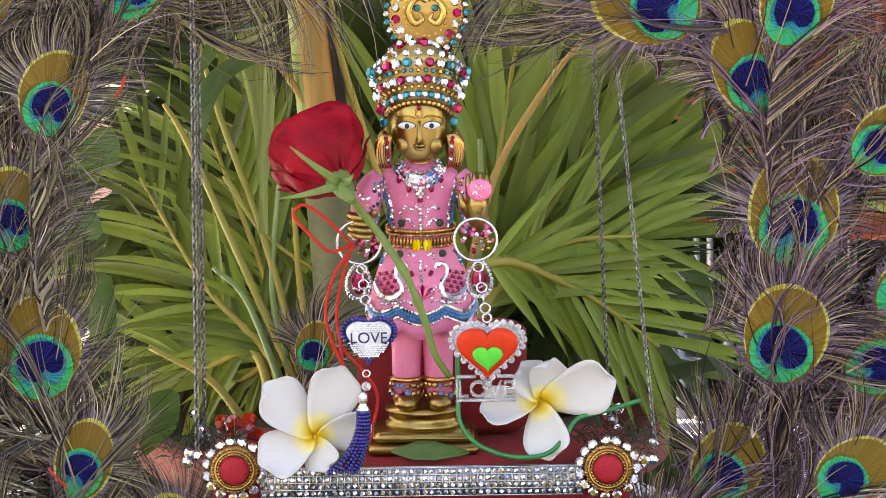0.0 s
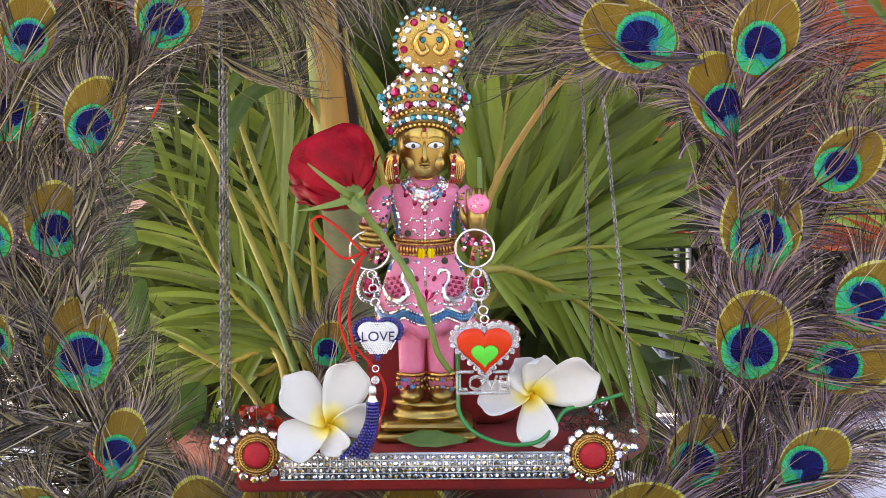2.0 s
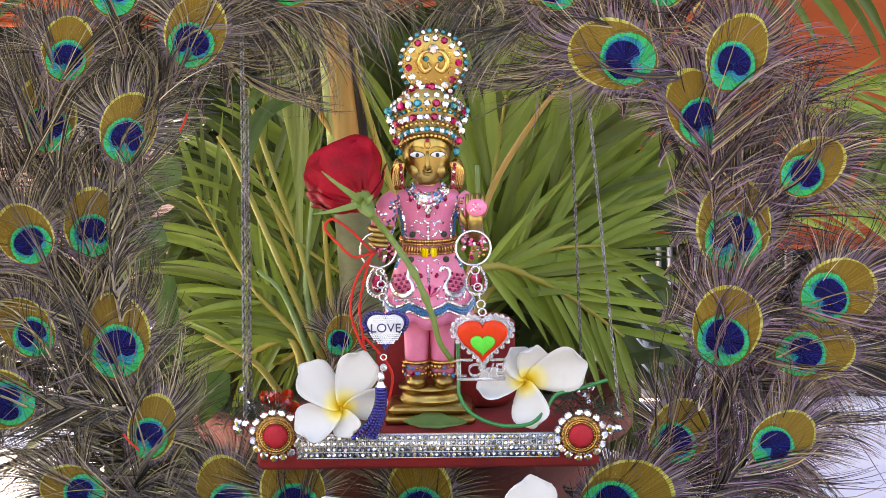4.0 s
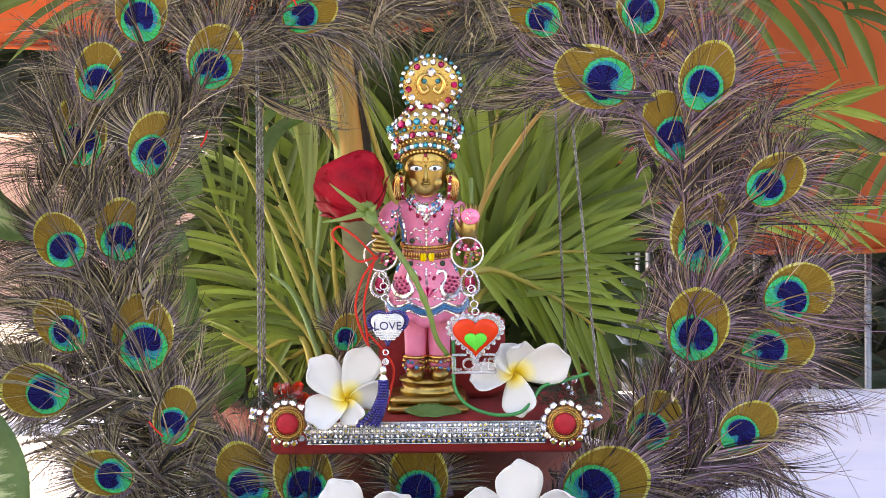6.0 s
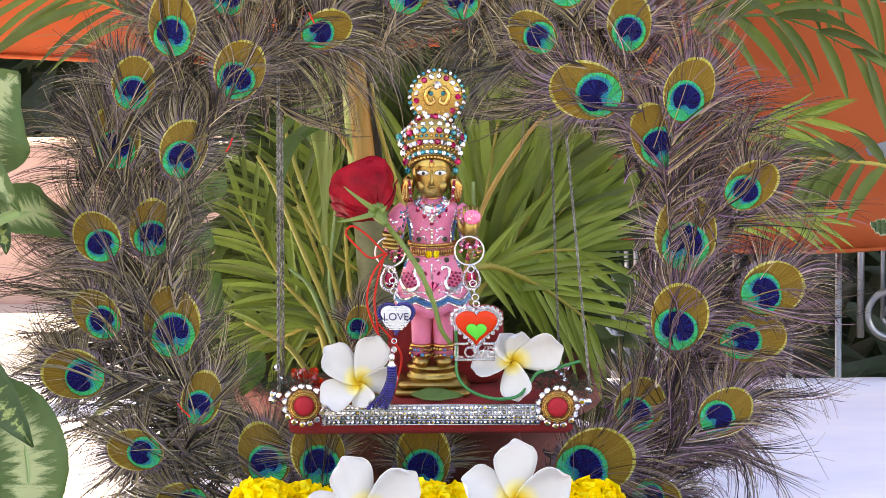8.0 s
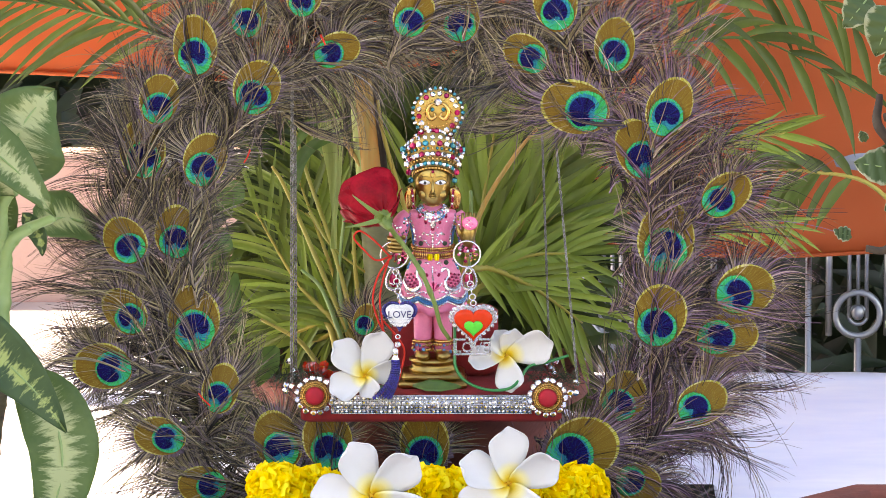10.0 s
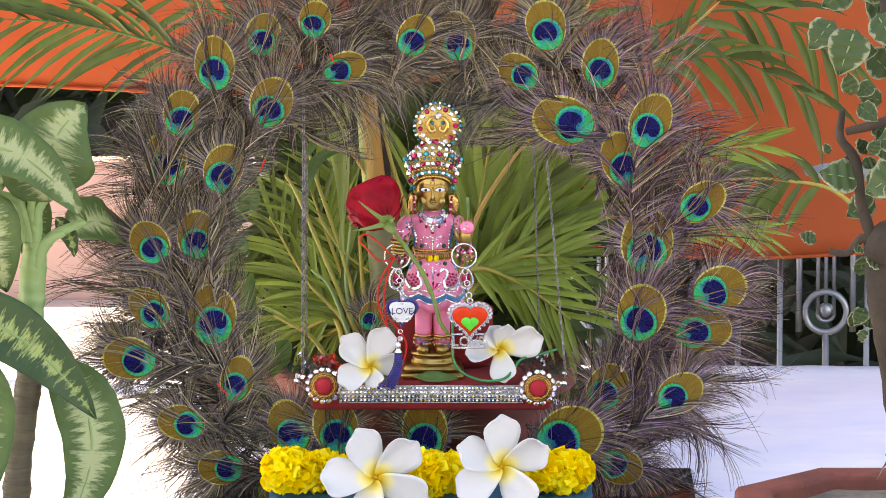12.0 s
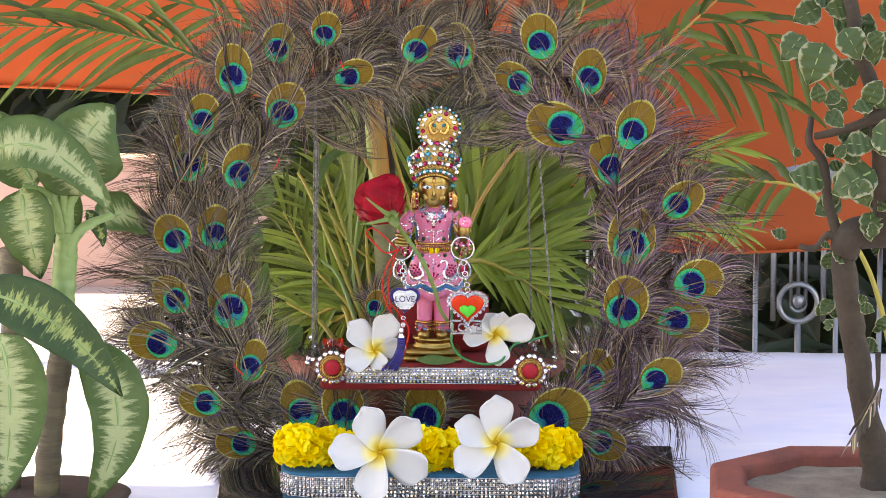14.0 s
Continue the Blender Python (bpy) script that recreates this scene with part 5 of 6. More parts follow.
# ---- rose ----
ROSE = Vector((-0.0510, 0.010, 0.2890))
CALYX = Vector((-0.0400, 0.000, 0.2760))
axis = (ROSE - CALYX + Vector((0, 0.012, 0))).normalized()
to_axis = axis.to_track_quat("Z", "Y").to_matrix().to_4x4()
rose = thing("rose", Matrix.Translation(CALYX) @ to_axis, "cut red rose on a long green stem held by the statue", "rose")
r = random.Random(5)
for i in range(17):
    ringn = 0 if i < 4 else 1 if i < 10 else 2
    turn = 2.399963 * i
    R = (0.0095, 0.0155, 0.0215)[ringn] * r.uniform(0.92, 1.08)
    Ht = (0.040, 0.038, 0.034)[ringn] * r.uniform(0.95, 1.06)
    half = (1.3, 1.0, 0.85)[ringn]
    g = Shape()
    rows = []
    for a in range(11):
        u = a / 10
        rad = R * (math.sin(min(1.0, u * 1.5) * math.pi / 2)) * (1 + (0.16 * ringn) * max(0, u - 0.72) * 3.2)
        row = []
        for b in range(13):
            v = 2 * b / 12 - 1
            th = turn + v * half * (0.35 + 0.65 * math.sin(math.pi * min(1, 0.1 + u * 0.62)))
            zz = Ht * u * (1 - 0.13 * v * v * u) + 0.0012 * math.sin(5 * v + i)
            q = rad * (1 + 0.05 * v * (1 if i % 2 else -1)) + 0.0006 * i * 0.15
            row.append((q * math.cos(th), q * math.sin(th), zz + 0.002))
        rows.append(row)
    g.rings(rows, cap=False, closed=False)
    p = part("petal", g, M_ROSE, rose)
    p.modifiers.new("thick", "SOLIDIFY").thickness = 0.0005
g = Shape()
g.lathe([(0.0024, -0.013), (0.0036, -0.009), (0.0054, -0.004), (0.0060, 0.001), (0.0070, 0.005), (0.0068, 0.007)], n=18)
part("hip", g, M_STEM, rose)
inv = (Matrix.Translation(CALYX) @ to_axis).inverted()
for e in ((-0.0675, -0.012, 0.3005), (-0.074, -0.010, 0.2715), (-0.0335, -0.004, 0.2835)):
    g = Shape()
    a0 = CALYX + Vector((0, -0.004, 0.002))
    e = Vector(e)
    line = [inv @ q for q in bend(a0, a0.lerp(e, 0.5) + Vector((0, -0.010, 0)), e, 6)]
    g.blade(line, [0.0022, 0.0024, 0.0020, 0.0016, 0.0012, 0.0008, 0.0002], inv.to_3x3() @ Vector((0, -1, 0.2)), fold=0.2)
    p = part("sepal", g, M_STEM, rose)
    p.modifiers.new("thick", "SOLIDIFY").thickness = 0.0004
g = Shape()
line = [inv @ Vector(q) for q in smooth_line([CALYX, (-0.0365, -0.002, 0.2715), (-0.0300, 0.004, 0.2610), (-0.0225, 0.008, 0.2505), (-0.0089, 0.000, 0.2310), (-0.0013, -0.001, 0.2140), (0.0038, 0.000, 0.2000), (0.0082, 0.001, 0.1830), (0.0160, 0.004, 0.1700)], 6)]
g.tube(line, [0.0024 - 0.0006 * i / len(line) + (0.0007 if i in (24, 25, 30, 31) else 0) for i in range(len(line))], n=10)
part("stem", g, M_STEM, rose)


# ---- key rings and charms ----
def heart_outline(s, n=40):
    pts = []
    for i in range(n):
        t = 2 * math.pi * i / n
        pts.append((s * 16 * math.sin(t) ** 3 / 17, s * (13.4 * math.cos(t) - 4.2 * math.cos(2 * t) - 1.5 * math.cos(3 * t) - 0.7 * math.cos(4 * t) + 2.2) / 17))
    return pts


def heart_plate(s, y0, y1, puff=0.0, squash=1.0):
    """An upright heart of half-width s between depths y0 (back) and y1 (front), domed by puff."""
    g = Shape()
    o = heart_outline(s)
    g.rings([[(x * q, y, z * q * squash) for x, z in o] for q, y in ((0.97, y0), (1.0, y0 + 0.3 * (y1 - y0)), (1.0, y0 + 0.7 * (y1 - y0)), (0.93, y1 - 0.15 * puff), (0.75, y1 - 0.55 * puff), (0.4, y1 - 0.9 * puff), (0.05, y1 - puff))])
    return g


def word(text, size, depth, material, parent, m, name="lettering"):
    cu = bpy.data.curves.new(name, "FONT")
    cu.body, cu.size, cu.extrude, cu.align_x, cu.align_y = text, size, depth, "CENTER", "CENTER"
    ob = new("word_source", cu)
    me = bpy.data.meshes.new_from_object(ob.evaluated_get(bpy.context.evaluated_depsgraph_get()))
    bpy.data.objects.remove(ob)
    me.materials.clear()
    me.materials.append(material)
    return part(name, me, None, parent, m=m)


def loop_chain(parent, a, b, n, link=0.0021):
    a, b = Vector(a), Vector(b)
    for i in range(n):
        c = a.lerp(b, (i + 0.5) / n)
        g = Shape()
        g.ring(tuple(c), link, 0.00055, n=14, m=5, axis="y" if i % 2 == 0 else "x")
        part("link", g, M_SILVER, parent)


key_a = thing("keyring", (0, 0, 0), "white beaded heart charm lettered in blue on a silver key ring", "keyring")
g = Shape()
g.ring((-0.0315, 0.018, 0.2415), 0.0118, 0.0008, n=36, m=8)
part("split_ring", g, M_SILVER, key_a)
loop_chain(key_a, (-0.0305, 0.012, 0.2300), (-0.0278, -0.012, 0.2100), 6, 0.0026)
HA = Vector((-0.0270, -0.014, 0.1955))
body = part("heart", heart_plate(0.0158, 0.003, -0.002, 0.0005, 0.96), M_NAVY, key_a, "navy beaded rim", m=Matrix.Translation(HA))
part("heart_face", heart_plate(0.0128, -0.0021, -0.0030, 0.0022), M_WHITE, body, "white padded front")
g = Shape()
o = heart_outline(0.0152, 50)
for x, z in o:
    g.ball((x, -0.0026, z * 0.96), 0.00145, n=6, h=4)
part("bead_rim", g, M_NAVY, body, kind="stuff")
g = Shape()
for i in range(-9, 10):
    for j in range(-9, 9):
        x, z = i * 0.00135 + (0.0007 if j % 2 else 0), j * 0.0012
        if (abs(x) / 0.0108) ** 2 + ((z - 0.001) / 0.0105) ** 2 < 1 and not (abs(x) < 0.0095 and -0.0018 < z < 0.0046) and abs(x) < 0.0085 + 0.6 * (z + 0.006):
            g.ball((x, -0.0049, z), (0.00075, 0.0004, 0.00062), n=6, h=4)
part("beadwork", g, M_WHITE, body, kind="stuff")
word("LOVE", 0.0084, 0.0003, M_INK, body, pose(0, -0.0054, 0.0014, 90, 0, 0))
loop_chain(key_a, (-0.0285, -0.016, 0.1800), (-0.0285, -0.016, 0.1740), 1, 0.0019)
g = Shape()
g.ball((-0.0287, -0.018, 0.1705), 0.0026, n=10, h=7)
part("crystal_bead", g, M_ACRYL, key_a)
g = Shape()
g.lathe([(0.0008, 0.0105), (0.0024, 0.009), (0.0026, 0.005), (0.0018, 0.0042), (0.0022, 0.003), (0.0042, -0.0005), (0.0038, -0.0015)], at=(-0.0305, -0.021, 0.1580), n=16)
part("bead_cap", g, M_SILVER, key_a)
g = Shape()
for i in range(15):
    a = 2 * math.pi * i / 15
    top3 = Vector((-0.0305 + 0.003 * math.cos(a), -0.022 + 0.003 * math.sin(a), 0.1575))
    bot = Vector((-0.0420 + 0.0075 * math.cos(a), -0.024 + 0.004 * math.sin(a), 0.1260 + U(-0.002, 0.002)))
    for q in bend(top3, top3 + Vector((0.0015, 0, -0.018)), bot, 17):
        g.ball(q, 0.00115, n=6, h=4)
part("tassel", g, M_NAVY, key_a, "navy bead tassel")

key_b = thing("keyring", (0, 0, 0), "orange enamel heart with a green heart in a clear beaded frame", "keyring")
g = Shape()
g.ring((0.0308, 0.018, 0.2420), 0.0115, 0.0008, n=36, m=8)
part("split_ring", g, M_SILVER, key_b)
loop_chain(key_b, (0.0315, 0.013, 0.2310), (0.0358, -0.003, 0.2060), 5, 0.0027)
HB = Vector((0.0362, -0.006, 0.1855))
body = part("heart", heart_plate(0.0205, 0.004, 0.0, 0.0002, 0.98), M_ACRYL, key_b, "clear frame", m=Matrix.Translation(HB))
o = heart_outline(0.0208, 36)
g = Shape()
for x, z in o:
    g.ball((x, -0.0002, z * 0.98), (0.0019, 0.0017, 0.0019), n=8, h=6)
part("frame_bead", g, M_ACRYL, body, kind="stuff")
inner = part("heart_face", heart_plate(0.0175, -0.0006, -0.0034, 0.0007, 0.98), M_ORANGEHEART, body, "glossy orange enamel")
part("small_heart", heart_plate(0.0086, -0.0046, -0.0060, 0.0008, 0.96), M_GREENHEART, inner, "green heart", m=pose(0, 0, -0.0026))
g = Shape()
g.ring((0.0362, -0.005, 0.2040), 0.0024, 0.0006, n=16, m=6)
part("link", g, M_SILVER, key_b)
charm = part("clear_charm", heart_plate(0.002, 0.0, -0.001), M_ACRYL, key_b, "clear acrylic lettering charm", m=pose(0.0350, -0.006, 0.1660))
g = Shape()
for lo, hi in (((-0.0160, 0.0, -0.0078), (0.0160, 0.004, -0.0062)), ((-0.0160, 0.0, 0.0052), (-0.0052, 0.004, 0.0066)), ((0.006, 0.0, 0.0052), (0.0160, 0.004, 0.0066)), ((-0.0160, 0.0, -0.0062), (-0.0146, 0.004, 0.0052)), ((0.0146, 0.0, -0.0062), (0.0160, 0.004, 0.0052))):
    g.box(lo, hi, 0, 0.0004)
part("charm_frame", g, M_ACRYL, charm)
word("LOVE", 0.0125, 0.0018, M_ACRYL, charm, pose(0.0, 0.0008, -0.0012, 90, 0, 0))

# ---- threads, ribbon, leaves on the seat ----
def cord(name, lines, rad, material, label, category="cord"):
    t = thing(name, (0, 0, 0), label, category)
    for ln in lines:
        g = Shape()
        g.tube(smooth_line(ln, 7), rad, n=7)
        part("strand", g, material, t)
    return t


cord("tie_thread", [[(-0.160, 0.02, 0.322), (-0.157, 0.016, 0.328), (-0.155, 0.02, 0.333)], [(-0.200, 0.012, 0.121), (-0.196, 0.008, 0.117), (-0.190, 0.012, 0.110)], [(-0.094, 0.016, 0.434), (-0.090, 0.012, 0.426)]], 0.0007, M_REDTHREAD, "short ends of red thread tying the feathers", "thread")
cord("red_thread", [[(-0.034, 0.02, 0.240), (-0.047, 0.012, 0.238), (-0.058, 0.010, 0.248), (-0.066, 0.010, 0.258), (-0.061, 0.010, 0.264), (-0.050, 0.010, 0.257), (-0.040, 0.014, 0.246), (-0.034, 0.02, 0.238)],
                    [(-0.034, 0.018, 0.240), (-0.045, 0.012, 0.225), (-0.050, 0.010, 0.205), (-0.046, 0.006, 0.188), (-0.040, 0.004, 0.176)],
                    [(-0.036, 0.018, 0.238), (-0.041, 0.012, 0.222), (-0.044, 0.010, 0.204), (-0.042, 0.006, 0.186), (-0.041, 0.004, 0.172)],
                    [(-0.041, 0.006, 0.186), (-0.030, 0.010, 0.172), (-0.023, 0.014, 0.158), (-0.026, 0.012, 0.140), (-0.030, 0.010, 0.127)]], 0.0009, M_REDTHREAD, "bright red thread looped round the statue's wrist", "thread")
g = Shape()
for j, off in enumerate((0.0, 0.003)):
    line = smooth_line([(0.048, 0.004, 0.195), (0.049, 0.006, 0.178)], 4) if j else smooth_line([(0.020, 0.010, 0.185), (0.0205, 0.008, 0.165), (0.021, 0.004, 0.146), (0.030, 0.000, 0.134), (0.048, -0.003, 0.1275), (0.066, -0.002, 0.128), (0.076, 0.002, 0.135), (0.084, 0.008, 0.145), (0.100, 0.012, 0.1485), (0.118, 0.012, 0.154)], 8)
    g.tube(line, 0.0013, n=8)
solid("ribbon", g, M_RIBBON, "green satin ribbon lying along the seat", "ribbon")


def small_leaf(points, width, material=M_LEAF, label="small dark green leaf lying on the seat", up=(0, -0.7, 0.7)):
    g = Shape()
    n = len(points)
    line = smooth_line(points, 4)
    g.blade(line, [width * (0.15 + math.sin(math.pi * i / (len(line) - 1)) * (0.9 + 0.12 * (i % 2))) for i in range(len(line))], up, fold=0.15)
    ob = solid("leaf", g, material, label, "leaf")
    ob.modifiers.new("thick", "SOLIDIFY").thickness = 0.0004
    return ob


small_leaf([(-0.016, 0.018, 0.1265), (0.002, 0.012, 0.1275), (0.026, 0.014, 0.1262)], 0.0055)
small_leaf([(-0.085, 0.010, 0.1250), (-0.065, 0.004, 0.1262), (-0.050, 0.004, 0.1275)], 0.003)
small_leaf([(-0.050, 0.004, 0.1255), (-0.044, 0.002, 0.1275), (-0.034, 0.006, 0.1265)], 0.003)
# red cushion block behind the feet
g = Shape()
g.box((-0.034, 0.07, 0.122), (0.058, 0.096, 0.183), bevel=0.006)
solid("cushion", g, M_REDVELVET, "dark red velvet bolster standing behind the statue", "cushion")
# red glass ornament and dark tinsel by the chain
orn = thing("ornament", (-0.094, 0.05, 0.1225), "faceted red glass ornament on the seat", "ornament")
for i in range(9):
    g = Shape()
    stone(g, (U(-0.016, 0.012), U(-0.006, 0.006), 0.006 + U(0, 0.012)), U(0.004, 0.006), 0, (U(-0.8, 0.8), -1, U(-0.2, 1)), 7)
    part("facet_stone", g, mat("red_glass", (0.75, 0.03, 0.005), rough=0.05, trans=0.5, scale=100, coat=1.0) if i == 0 else bpy.data.materials["red_glass"], orn, smooth=False)
for cx in (-0.112, 0.108):
    g = Shape()
    for i in range(170):
        p = Vector((cx + U(-0.024, 0.018), 0.02 + U(-0.01, 0.03), 0.126 + U(-0.002, 0.010)))
        d = Vector((U(-1, 1), U(-1, 0.4), U(-0.6, 0.9))).normalized()
        g.strand([p, p + d * 0.006 + Vector((0, 0, 0.001)), p + d * 0.012 + Vector((0, 0, -0.001))], 0.0006)
    solid("tinsel", g, M_PALMD, "tuft of dark green tinsel at the corner of the seat", "tinsel", kind="stuff")
# a short feather that stands behind the flower on the seat
feather(-0.058, 0.085, 0.165, 72, 0.025, 777, length=0.04, long=0.6, cover=4)

# ---- potted plants at the sides ----
def streaked(name, inner, outer, dark, half, amp=2.4, at=(1.42, 1.78)):
    """A variegated leaf: pale streaks from the midrib that break up towards a green edge."""
    m = mat(name, outer, dark, rough=0.4, scale=30, spec=0.3, thin=0.3, bump=0.15, bscale=60)
    nt = m.node_tree
    n, l = nt.nodes, nt.links
    co, sep = n.new("ShaderNodeTexCoord"), n.new("ShaderNodeSeparateXYZ")
    l.new(co.outputs["UV"], sep.inputs[0])
    ab = n.new("ShaderNodeMath")
    ab.operation = "ABSOLUTE"
    l.new(sep.outputs[1], ab.inputs[0])
    mp = n.new("ShaderNodeMapping")
    mp.inputs["Rotation"].default_value = (0, 0, radians(35))
    mp.inputs["Scale"].default_value = (1.0, 0.16, 1.0)
    cx = n.new("ShaderNodeCombineXYZ")
    l.new(sep.outputs[0], cx.inputs[0])
    l.new(ab.outputs[0], cx.inputs[1])
    l.new(cx.outputs[0], mp.inputs["Vector"])
    no = n.new("ShaderNodeTexNoise")
    no.inputs["Scale"].default_value, no.inputs["Detail"].default_value, no.inputs["Roughness"].default_value = 230.0, 6.0, 0.7
    l.new(mp.outputs[0], no.inputs["Vector"])
    dv = n.new("ShaderNodeMath")
    dv.operation = "DIVIDE"
    dv.inputs[1].default_value = half
    l.new(ab.outputs[0], dv.inputs[0])
    ad = n.new("ShaderNodeMath")
    ad.operation = "MULTIPLY_ADD"
    ad.inputs[1].default_value = amp
    l.new(no.outputs["Fac"], ad.inputs[0])
    l.new(dv.outputs[0], ad.inputs[2])
    mr = n.new("ShaderNodeMapRange")
    mr.inputs[1].default_value, mr.inputs[2].default_value = at
    l.new(ad.outputs[0], mr.inputs[0])
    mx = n.new("ShaderNodeMix")
    mx.data_type = "RGBA"
    mx.inputs[6].default_value = (*inner, 1)
    p = n["Principled BSDF"]
    l.new(p.inputs["Base Color"].links[0].from_socket, mx.inputs[7])
    l.new(mr.outputs[0], mx.inputs[0])
    l.new(mx.outputs[2], p.inputs["Base Color"])
    for q in n:
        if q.type == "BSDF_TRANSLUCENT":
            l.new(mx.outputs[2], q.inputs["Color"])
    return m


M_DUMB = streaked("variegated_leaf", (0.42, 0.47, 0.23), (0.115, 0.185, 0.055), (0.07, 0.13, 0.035), 0.030)
M_DUMBD = streaked("variegated_dark_leaf", (0.34, 0.42, 0.14), (0.060, 0.115, 0.040), (0.035, 0.075, 0.028), 0.030, 3.4, (1.75, 2.05))
M_VARI = streaked("small_variegated_leaf", (0.075, 0.125, 0.045), (0.46, 0.48, 0.31), (0.30, 0.34, 0.20), 0.030, 0.9, (1.22, 1.38))


def big_leaf(parent, base, mid, tip, half, face=(0, -1, 0.2), material=None, fold=0.22):
    """A broad pointed leaf along a bent midrib, modelled along its own x axis so that its markings follow it."""
    base, mid, tip = Vector(base), Vector(mid), Vector(tip)
    xa = (tip - base).normalized()
    ya = Vector(face).cross(xa).normalized()
    za = xa.cross(ya)
    m = Matrix((xa, ya, za)).transposed().to_4x4()
    m.translation = base
    inv2 = m.inverted()
    line = [inv2 @ q for q in bend(base, mid, tip, 14)]
    g = Shape()
    rows = []
    for i, p in enumerate(line):
        u = i / 14
        w = half * (math.sin(math.pi * u ** 0.72) ** 0.75 if 0 < u < 1 else 0.03)
        d = (line[min(i + 1, 14)] - line[max(i - 1, 0)]).normalized()
        sd = Vector((0, 0, 1)).cross(d).normalized()
        up = d.cross(sd)
        rows.append([p + sd * w * v + up * (w * fold * abs(v) ** 1.4 + 0.0018 * math.sin(i * 1.7 + v * 3)) for v in [j / 5 - 1 for j in range(11)]])
    g.rings(rows, cap=False, closed=False)
    ob = part("leaf", g, material or M_DUMB, parent, m=parent.matrix_basis.inverted() @ m)
    uv = ob.data.uv_layers.new(name="leaf")   # metres along the midrib; share of the way to the edge
    run = (tip - base).length
    for lp in ob.data.loops:
        i, j = divmod(lp.vertex_index, 11)
        uv.data[lp.index].uv = (run * i / 14 + 0.37 * (half + run), (j / 5 - 1) * 0.03)
    ob.modifiers.new("thick", "SOLIDIFY").thickness = 0.0006
    g = Shape()
    g.tube([p + Vector((0, 0, 0.0005)) for p in line], [0.0022 * min(1.0, half / 0.03) ** 1.5 * (1 - 0.06 * i) for i in range(15)], n=6)
    part("midrib", g, M_GREENSTEM, ob)
    return ob


def LP(u, v, d=0.0):   # plan of the left plant, in its own upright plane
    return (-0.374 + (u - 100) * 0.000567, -0.10 + d, 0.2867 + (400 - v) * 0.000577 - 0.21 * d)


dumb = thing("dumb_cane", (-0.375, -0.10, 0.0), "potted dumb cane with cream-streaked green leaves", "plant")
o = Vector((-0.375, -0.10, 0.0))
def cane(pts, rad, material, name):
    g = Shape()
    line = smooth_line([Vector(p) - o for p in pts], 18)
    g.tube(line, [float(np.interp(i / (len(line) - 1), [k / (len(rad) - 1) for k in range(len(rad))], rad)) * (1.10 if i % 11 == 0 else 1.04 if i % 11 in (1, 10) else 1.0 + 0.03 * math.sin(i * 1.3)) for i in range(len(line))], n=14)
    return part(name, g, material, dumb)
cane([LP(78, 905), LP(88, 760), LP(104, 640), LP(108, 560)], [0.0135, 0.0125, 0.012, 0.0115], M_CANE, "trunk")
cane([LP(108, 565), LP(112, 470), LP(118, 400)], [0.0115, 0.0125, 0.0105], M_GREENSTEM, "shoot")
cane([LP(8, 905, 0.03), LP(18, 700, 0.03), LP(15, 440, 0.03)], [0.013, 0.012, 0.011], M_CANE, "trunk")
for a, b, c in (((118, 410), (122, 360), (150, 325)), ((112, 420), (90, 350), (40, 330)), ((120, 430), (150, 400), (200, 378)), ((110, 500), (130, 420), (165, 395)), ((105, 410), (88, 330), (60, 250)), ((118, 410), (112, 350), (120, 310))):
    cane([LP(*a, -0.004), LP(*b, -0.008), LP(*c, -0.012)], [0.007, 0.005, 0.0035], M_GREENSTEM, "petiole")
g = Shape()
g.lathe([(0.055, 0), (0.07, 0.006), (0.075, 0.014), (0.068, 0.015), (0.06, 0.011), (0.001, 0.012)], n=28)
part("pot", g, M_SOILD, dumb, "shallow dark pot")
big_leaf(dumb, LP(142, 345, -0.012), LP(118, 255, -0.04), LP(200, 188, 0.0), 0.044, face=(0.1, -1, 0.1))
big_leaf(dumb, LP(-60, 300, -0.03), LP(70, 185, -0.06), LP(202, 378, -0.05), 0.031, face=(-0.1, -0.75, 0.7))
big_leaf(dumb, LP(38, 335, -0.02), LP(45, 400, -0.05), LP(72, 492, -0.02), 0.030, face=(-0.2, -1, 0.3))
big_leaf(dumb, LP(165, 395, 0.03), LP(230, 345, 0.14), LP(285, 455, 0.20), 0.026, face=(0.1, -0.8, 0.6))
big_leaf(dumb, LP(-45, 515, -0.04), LP(110, 535, -0.07), LP(216, 700, -0.05), 0.029, face=(-0.25, -0.8, 0.5), material=M_DUMBD)
big_leaf(dumb, LP(140, 610, 0.0), LP(270, 720, -0.03), LP(150, 900, -0.02), 0.032, face=(0.35, -1, 0.1))
big_leaf(dumb, LP(0, 590, -0.06), LP(40, 700, -0.09), LP(5, 880, -0.05), 0.040, face=(-0.1, -1, 0.1), material=M_DUMB)
big_leaf(dumb, LP(60, 330, 0.02), LP(20, 270, 0.04), LP(-30, 190, 0.03), 0.030, face=(0.2, -1, 0.2))
big_leaf(dumb, LP(120, 330, 0.02), LP(112, 380, 0.02), LP(110, 480, 0.02), 0.016, face=(0, -1, 0))
big_leaf(dumb, LP(150, 372, 0.005), LP(180, 402, 0.0), LP(180, 436, 0.0), 0.008, face=(0, -1, 0), material=M_DUMBD)


def RP(u, v, d=0.0):   # plan of the right plant, in its own upright plane
    return (0.272 + (u - 1240) * 0.000545, -0.358 + d, 0.097 + (820 - v) * 0.000555 - 0.21 * d)


